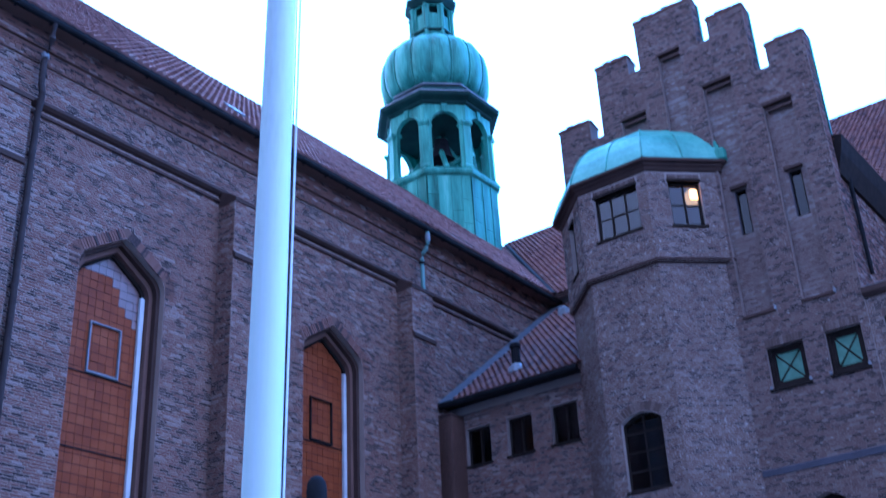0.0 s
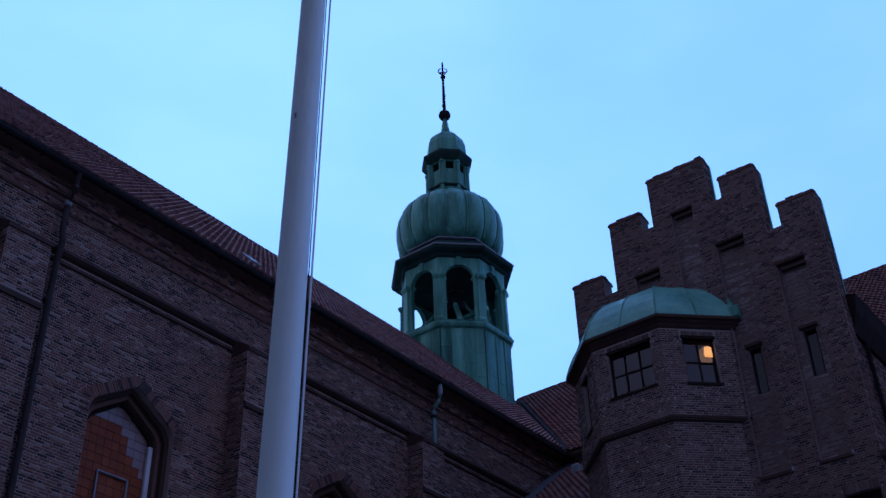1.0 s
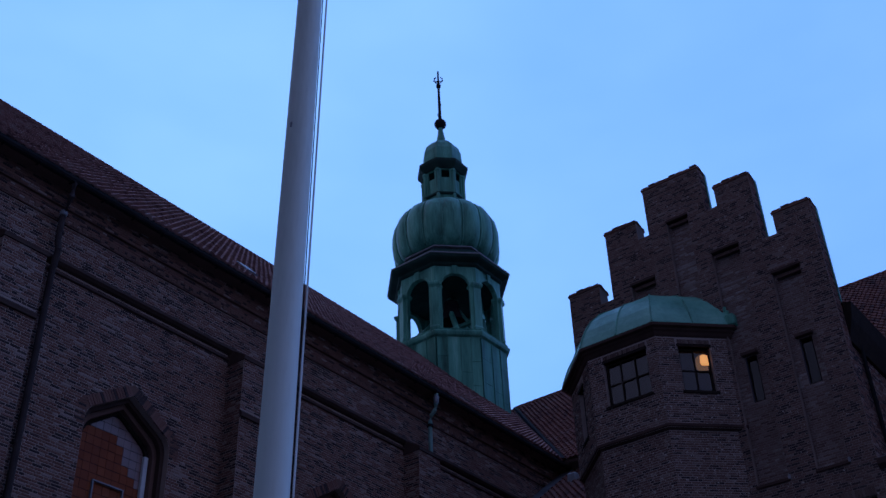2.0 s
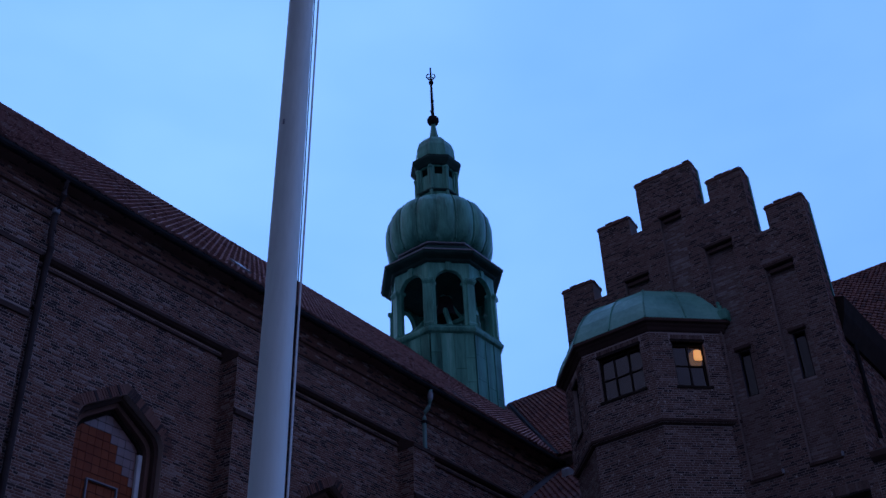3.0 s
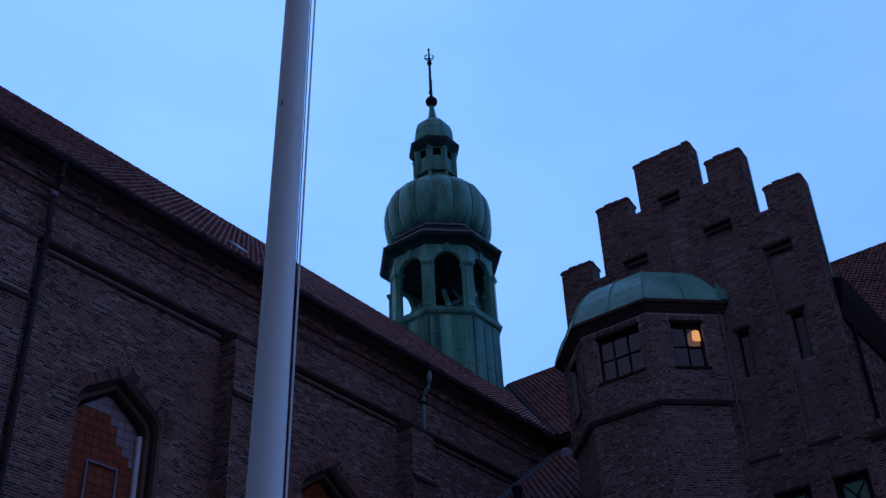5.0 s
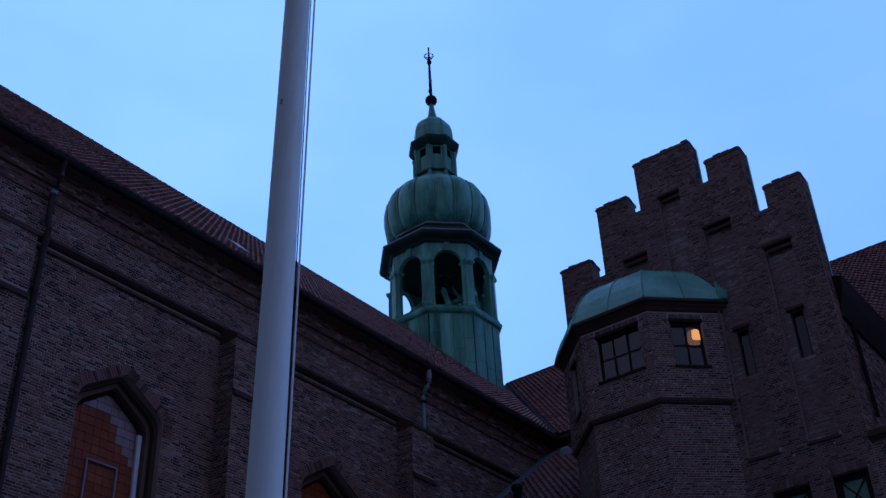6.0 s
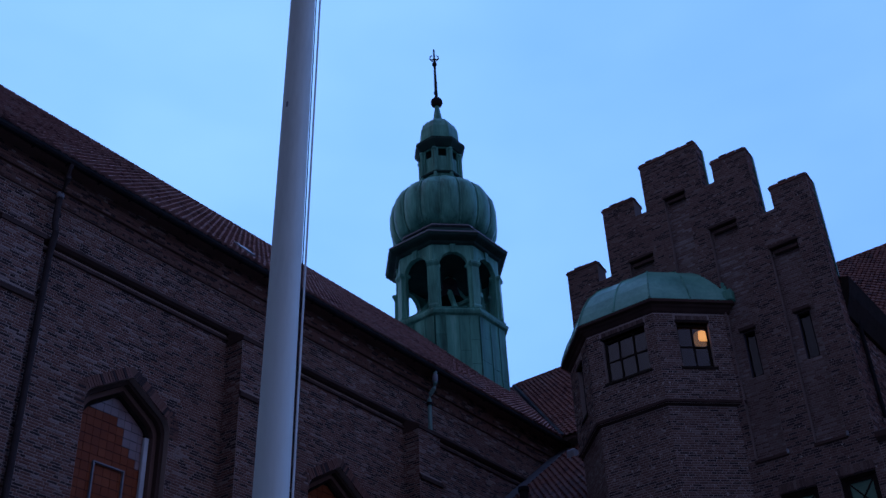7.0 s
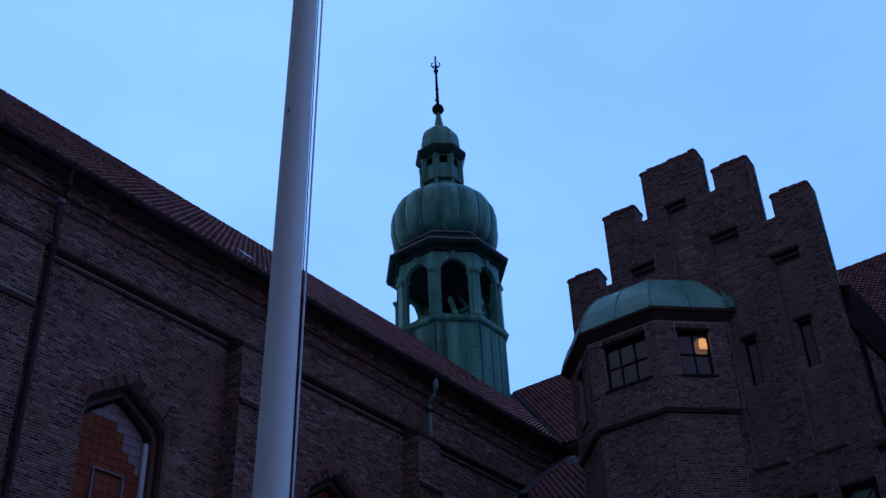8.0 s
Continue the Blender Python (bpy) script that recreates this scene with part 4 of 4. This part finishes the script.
# ---- octagonal stair turret ----
UC = (-12.82, 27.82)
turret = thing("stair_turret", (UC[0], UC[1], 0), "octagonal brick stair turret with a green copper dome", "turret")
APU, APS = 2.6, 2.5
FACETS = [-135, -90, -45, 180]
lit = None
for ang_deg in FACETS:
    a = radians(ang_deg)
    n = Vector((math.cos(a), math.sin(a), 0))
    for ap, z0, z1, tag in ((APU, 14.55, 17.35, "upper"), (APS, -0.1, 14.6, "shaft")):
        hw = ap * math.tan(T8)
        f = Face((UC[0] + n.x * ap, UC[1] + n.y * ap, 0), (-n.y, n.x, 0), -n)
        hs = []
        if tag == "upper" and ang_deg == -90:
            hs = [rect(-0.6, 15.66, 0.76, 17.0)]
        if tag == "upper" and ang_deg == -45:
            hs = [rect(-0.47, 15.62, 0.45, 16.98)]
        if tag == "upper" and ang_deg == -135:
            hs = [rect(-0.25, 15.3, 0.3, 16.9)]
        if tag == "shaft" and ang_deg == -90:
            hs = [[(-0.64, 8.66), (-0.64, 10.42), (-0.35, 10.59), (-0.06, 10.65), (0.24, 10.59), (0.52, 10.42), (0.52, 8.66)]]
        w = part("wall", slab(f, rect(-hw, z0, hw, z1), hs, 0, 0.35), M_MORTAR_TURRET, turret)
        cut = list(hs)
        if hs and tag == "shaft":
            cut.append([(-0.645, 10.42), (-0.65, 10.75), (-0.35, 10.85), (-0.06, 10.89), (0.24, 10.85), (0.53, 10.75), (0.525, 10.42)])
        if hs and tag == "upper":
            cut.append(rect(hs[0][0][0] - 0.05, 16.9, hs[0][2][0] + 0.05, 17.24))
        # the left shaft facet takes the greyer brick
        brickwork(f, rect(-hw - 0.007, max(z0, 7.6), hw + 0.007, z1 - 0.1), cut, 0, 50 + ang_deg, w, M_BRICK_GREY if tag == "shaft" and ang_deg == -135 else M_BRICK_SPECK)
        if not hs:
            continue
        h = hs[0]
        u0, zb, u1, zt = h[0][0], h[0][1], h[-1][0], max(p[1] for p in h)
        win = part("window", slab(f, h, [[(u + (0.06 if u < 0.01 else -0.06) * (abs(u) > 0.31 or tag == "upper"), z + (0.06 if z < (zb + zt) / 2 else -0.06)) for u, z in h]], 0.12, 0.2), M_DARKWOOD, turret, "small-paned window in dark wood frame")
        cols, rows_ = (3, 2) if (ang_deg == -90 and tag == "upper") else ((2, 2) if ang_deg == -45 else (2, 4))
        for i in range(1, cols):
            u = u0 + (u1 - u0) * i / cols
            part("glazing_bar", slab(f, rect(u - 0.022, zb + 0.03, u + 0.022, zt - 0.03), [], 0.13, 0.18), M_DARKWOOD, win)
        for j in range(1, rows_):
            z = zb + (zt - zb) * j / rows_
            part("glazing_bar", slab(f, rect(u0 + 0.03, z - 0.022, u1 - 0.03, z + 0.022), [], 0.132, 0.178), M_DARKWOOD, win)
        for i in range(cols):
            for j in range(rows_):
                x0, x1 = u0 + (u1 - u0) * i / cols, u0 + (u1 - u0) * (i + 1) / cols
                y0, y1 = zb + (zt - zb) * j / rows_, zb + (zt - zb) * (j + 1) / rows_
                if tag == "shaft":
                    y1 = min(y1, 10.44)
                tilt = 0.004 * ((i * 3 + j * 5) % 4)
                part("pane", slab(f, rect(x0 + 0.01, y0 + 0.01, x1 - 0.01, y1 - 0.01), [], 0.15 + tilt, 0.156 + tilt), M_GLASS if tag == "upper" else M_DARKGLASS, win).visible_shadow = False
        part("sill", slab(f, rect(u0 - 0.05, zb - 0.07, u1 + 0.05, zb), [], -0.05, 0.12), M_DARKWOOD, win)
        if tag == "upper":
            part("lintel", slab(f, rect(u0 - 0.03, zt, u1 + 0.03, zt + 0.08), [], -0.04, 0.12), M_DARKWOOD, win)
        if tag == "shaft":
            for i in range(15):
                a0, a1 = (radians(133 - 86 * (i + e) / 15) for e in (0.06, 0.94))
                fan = [(-0.06 + r * math.cos(t), 9.8 + r * math.sin(t)) for r, t in ((0.86, a0), (1.1, a0), (1.1, a1), (0.86, a1))]
                part("brick", slab(f, fan, [], -0.018 - 0.004 * (i % 3), 0.02), M_BRICK_FAN, w)
        else:
            nb = int((u1 - u0) / 0.075)
            for i in range(nb):
                u = u0 + (u1 - u0) * i / nb
                part("brick", slab(f, rect(u + 0.005, zt + 0.09, u + (u1 - u0) / nb - 0.007, zt + 0.22), [], -0.018 - 0.004 * (i % 3), 0.02), M_BRICK_FAN, w)
        if ang_deg == -45:
            lit = f
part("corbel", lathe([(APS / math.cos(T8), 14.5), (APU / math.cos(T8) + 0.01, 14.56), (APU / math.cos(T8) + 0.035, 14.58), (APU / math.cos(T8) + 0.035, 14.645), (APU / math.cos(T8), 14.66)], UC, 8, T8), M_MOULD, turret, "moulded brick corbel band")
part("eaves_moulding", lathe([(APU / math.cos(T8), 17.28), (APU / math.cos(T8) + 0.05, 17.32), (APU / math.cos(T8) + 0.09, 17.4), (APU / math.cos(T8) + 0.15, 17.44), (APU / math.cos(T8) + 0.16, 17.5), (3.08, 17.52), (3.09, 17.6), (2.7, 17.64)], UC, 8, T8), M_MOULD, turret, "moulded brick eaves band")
DOME = [(3.05, 17.6), (3.05, 17.64), (2.95, 17.92), (2.8, 18.25), (2.55, 18.65), (2.18, 19.0), (1.7, 19.28), (1.1, 19.48), (0.5, 19.58), (0.1, 19.62)]
part("dome", lathe(DOME, UC, 8, T8), M_DOME, turret, "low eight-sided green copper dome")
for k in range(16):
    a = math.pi / 8 * k
    s = 1.0 if k % 2 else math.cos(T8)
    part("seam", tube([(UC[0] + r * s * math.cos(a), UC[1] + r * s * math.sin(a), z + 0.01) for r, z in DOME[1:-1]], 0.028, 6), M_COPPER, turret)
for (r0, z0), (r1, z1) in zip(DOME[1:-2], DOME[2:-1]):
    for t in (0.25, 0.75):
        r, z, a = r0 + (r1 - r0) * t, z0 + (z1 - z0) * t, radians(-22.5)
        x, y = UC[0] + r * math.cos(a), UC[1] + r * math.sin(a)
        part("snow_hook", box((x - 0.045, y - 0.045, z - 0.02), (x + 0.045, y + 0.045, z + 0.14), 0.015), M_COPPER, turret)
hx, hy = UC[0] + 3.0 * math.cos(radians(-22.5)), UC[1] + 3.0 * math.sin(radians(-22.5))
part("hip_box", box((hx - 0.13, hy - 0.13, 17.6), (hx + 0.13, hy + 0.13, 17.95), 0.03), M_COPPER, turret, "small copper box at the foot of the hip")
part("floor", lathe([(2.3, 15.0), (2.3, 15.1)], UC, 8, T8), M_DARKWOOD, turret)
part("lining", lathe([(2.2, 15.1), (2.2, 17.3)], UC, 8, T8), M_DARKWOOD, turret)
lamp_at = lit.at(0.26, 16.4, 0.3)
lamp = thing("pendant_lamp", lamp_at, "lit yellow glass lamp hanging inside a turret window", "lamp")
part("shade", lathe([(0.03, 16.89), (0.12, 16.87), (0.19, 16.8), (0.205, 16.58), (0.19, 16.5)], lit.at(0.3, 0, 0.3)[:2], 16), M_LAMP, lamp, "glowing yellow glass shade", smooth=True)
part("rod", tube([lit.at(0.3, 16.88, 0.3), lit.at(0.3, 17.3, 0.3)], 0.012, 6), M_IRON, lamp)

# turret and its lamp at their fitted size
for ob in (turret, lamp):
    ob.scale = (0.96, 0.96, 0.96)
    ob.location = Vector(ob.location) * 0.96 + Vector((0, 0, 0.064))

# ---- lean-to between nave and turret ----
lean = thing("lean_to", (-17, 26, 0), "brick lean-to with pantiled roof and three dark windows", "building")
lf = Face((0, 26.0, 0), (1, 0, 0), (0, 1, 0))
LW = [rect(-18.9, 10.6, -18.04, 11.7), rect(-17.46, 10.6, -16.6, 11.7), rect(-15.96, 10.6, -15.1, 11.7)]
lw = part("wall", slab(lf, rect(WX + 0.01, 0, -14.6, 12.45), LW, 0, 0.4), M_MORTAR, lean)
brickwork(lf, rect(WX + 0.02, 7.8, -14.7, 12.2), LW, 0, 71, lw)
for s in LW:
    u0, z0, u1, z1 = s[0][0], s[0][1], s[2][0], s[2][1]
    w = part("window", slab(lf, s, [rect(u0 + 0.06, z0 + 0.06, u1 - 0.06, z1 - 0.06)], 0.14, 0.22), M_DARKWOOD, lean, "small dark square window")
    for i in range(2):
        m = u0 + (u1 - u0) * (i / 2)
        part("pane", slab(lf, rect(m + 0.07, z0 + 0.06, m + (u1 - u0) / 2 - 0.02, z1 - 0.06), [], 0.17, 0.176), M_DARKGLASS, w)
    part("glazing_bar", slab(lf, rect((u0 + u1) / 2 - 0.03, z0 + 0.05, (u0 + u1) / 2 + 0.03, z1 - 0.05), [], 0.14, 0.2), M_DARKWOOD, w)
    part("sill", box((u0 - 0.05, 25.94, z0 - 0.07), (u1 + 0.05, 26.1, z0), 0.01), M_DARKWOOD, w)
    part("back", slab(lf, s, [], 0.39, 0.41), M_IRON, w)
SLN = Vector((0, 7.4, 5.62))
roofL = Roof((WX, 25.6, 12.5), (1, 0, 0), SLN)
bm = bmesh.new()
q = [(WX, 25.6, 12.5), (-14.0, 25.6, 12.5), (-14.0, 33.0, 18.12), (WX, 33.0, 18.12)]
vs = [bm.verts.new(Vector(v) - Vector((0, 0, 0.14))) for v in q] + [bm.verts.new(v) for v in q]
for f in ((0, 1, 2, 3), (4, 5, 6, 7), (0, 1, 5, 4), (1, 2, 6, 5), (2, 3, 7, 6), (3, 0, 4, 7)):
    bm.faces.new([vs[i] for i in f])
l_roof = part("roof", bm, M_MOULD, lean, "sloping pantiled roof")
part("gutter", slab(Face((WX, 25.6, 0), (0, 1, 0), (1, 0, 0)), [(-0.14, 12.5), (-0.14, 12.42), (-0.08, 12.36), (0.02, 12.36), (0.06, 12.42), (0.4, 12.42), (0.4, 12.48), (0, 12.5)], [], 0, 4.8), M_IRON, lean, "dark eaves gutter")
bm = bmesh.new()
vs = [bm.verts.new(roofL.at(s, r, h)) for h in (0.02, 0.12) for s, r in ((0.0, -0.1), (0.52, -0.1), (0.52, 9.25), (0.0, 9.25))]
for f in ((0, 1, 2, 3), (4, 5, 6, 7), (0, 1, 5, 4), (1, 2, 6, 5), (2, 3, 7, 6), (3, 0, 4, 7)):
    bm.faces.new([vs[i] for i in f])
part("flashing", bm, M_LEAD_DULL, lean, "bluish lead flashing along the church wall")
flue = part("flue", lathe([(0.13, 12.9), (0.13, 14.0), (0.17, 14.02), (0.17, 14.14)], (-17.35, 26.6), 12), M_IRON, lean, "short dark metal flue")
part("flue_collar", lathe([(0.3, 13.2), (0.22, 13.42), (0.14, 13.5)], (-17.35, 26.6), 10), M_LEAD, flue)
part("hopper", box((-19.35, 32.5, 17.75), (-18.95, 32.85, 18.2), 0.05), M_LEAD, lean, "pale lead rainwater hopper")
part("hopper", box((-18.4, 31.0, 16.62), (-18.05, 31.3, 17.05), 0.05), M_LEAD, lean)

# ---- flagpole and lantern ----
PX, PY = -2.935, 2.718
pole = thing("flagpole", (PX, PY, 0), "tapered white-painted flagpole with a thin halyard", "flagpole")
part("shaft", lathe([(0.0765 - 0.0029 * z, z) for z in (0, 1, 2, 3, 4, 5, 6, 7, 8, 10)], (PX, PY), 32), M_PAINT, pole, smooth=True)
for o0, o1, mat, lab in ((0.012, 0.02, M_ROPE, "thin pale rope"), (0.004, 0.003, M_IRON, "thin dark rope")):
    lo_o, hi_o = 0.068 + o0, 0.0627 + o1
    part("halyard", tube([(PX + 0.69 * (lo_o + (hi_o - lo_o) * (z - 3.2) / 2.15), PY + 0.72 * (lo_o + (hi_o - lo_o) * (z - 3.2) / 2.15), z) for z in (1.0, 3.0, 5.0, 7.0)], 0.0045 if mat is M_ROPE else 0.0025, 6), mat, pole, lab)
part("spot", box((PX, PY - 0.0625 - 0.003, 5.0), (PX + 0.012, PY - 0.0625 + 0.01, 5.03), 0.003), M_LEAD, pole, "small grey bracket mark")
pole.rotation_euler = (-0.01187, 0.01142, 0)
LX, LY = -8.28, 8.64
post = thing("post_lantern", (LX, LY, 0), "dark metal courtyard lantern on a post", "street lamp")
part("post", lathe([(0.09, 0), (0.07, 0.6), (0.045, 0.7), (0.04, 4.5)], (LX, LY), 12), M_IRON, post)
part("lantern_head", lathe([(0.07, 4.45), (0.105, 4.55), (0.11, 4.75), (0.1, 4.84), (0.06, 4.9), (0.01, 4.92)], (LX, LY), 16), M_IRON, post, smooth=True)
part("arm", tube([(LX, LY, 4.62), (LX - 0.16, LY - 0.14, 4.66)], 0.04, 8), M_IRON, post)

# ---- single bricks of the nave wall between the windows ----
base_brick = {}
for i, q in enumerate(near):
    u0, z0, u1, z1 = q
    key = (round(u1 - u0, 3), i % 4)
    if key not in base_brick:
        f = Face((0, 0, 0), (0, 1, 0), (-1, 0, 0))
        v, fc = brick_mesh(f, [(0, 0, u1 - u0, z1 - z0)], 0.0, i)
        me = bpy.data.meshes.new("brick")
        me.from_pydata(v, [], fc)
        me.materials.append(M_BRICK_PIECE)
        base_brick[key] = me
    ob = new("brick", base_brick[key])
    ob.parent = wall
    ob.location = (WX, u0, z0)

# ---- single tiles of the lean-to roof ----
tv, tf = pantile()
tile_mesh = bpy.data.meshes.new("tile")
tile_mesh.from_pydata([tuple(roofL.a * x + roofL.u * y + roofL.n * q) for x, y, q in tv], [], tf)
tile_mesh.materials.append(M_TILE_PIECE)
cells = tile_cells(0.5, 5.4, SLN.length, lambda s, r: True)
singles = [c for c in cells if c[1] < 4.2][:300]
rest = [c for c in cells if c not in set(singles)]
tile_field(roofL, rest, l_roof, 9, M_TILE_RED)
rng = random.Random(12)
for s, r in singles:
    ob = new("tile", tile_mesh)
    ob.parent = l_roof
    ob.location = roofL.at(s + rng.uniform(-0.008, 0.008), r + rng.uniform(-0.01, 0.01), 0.03 + rng.uniform(0, 0.012))
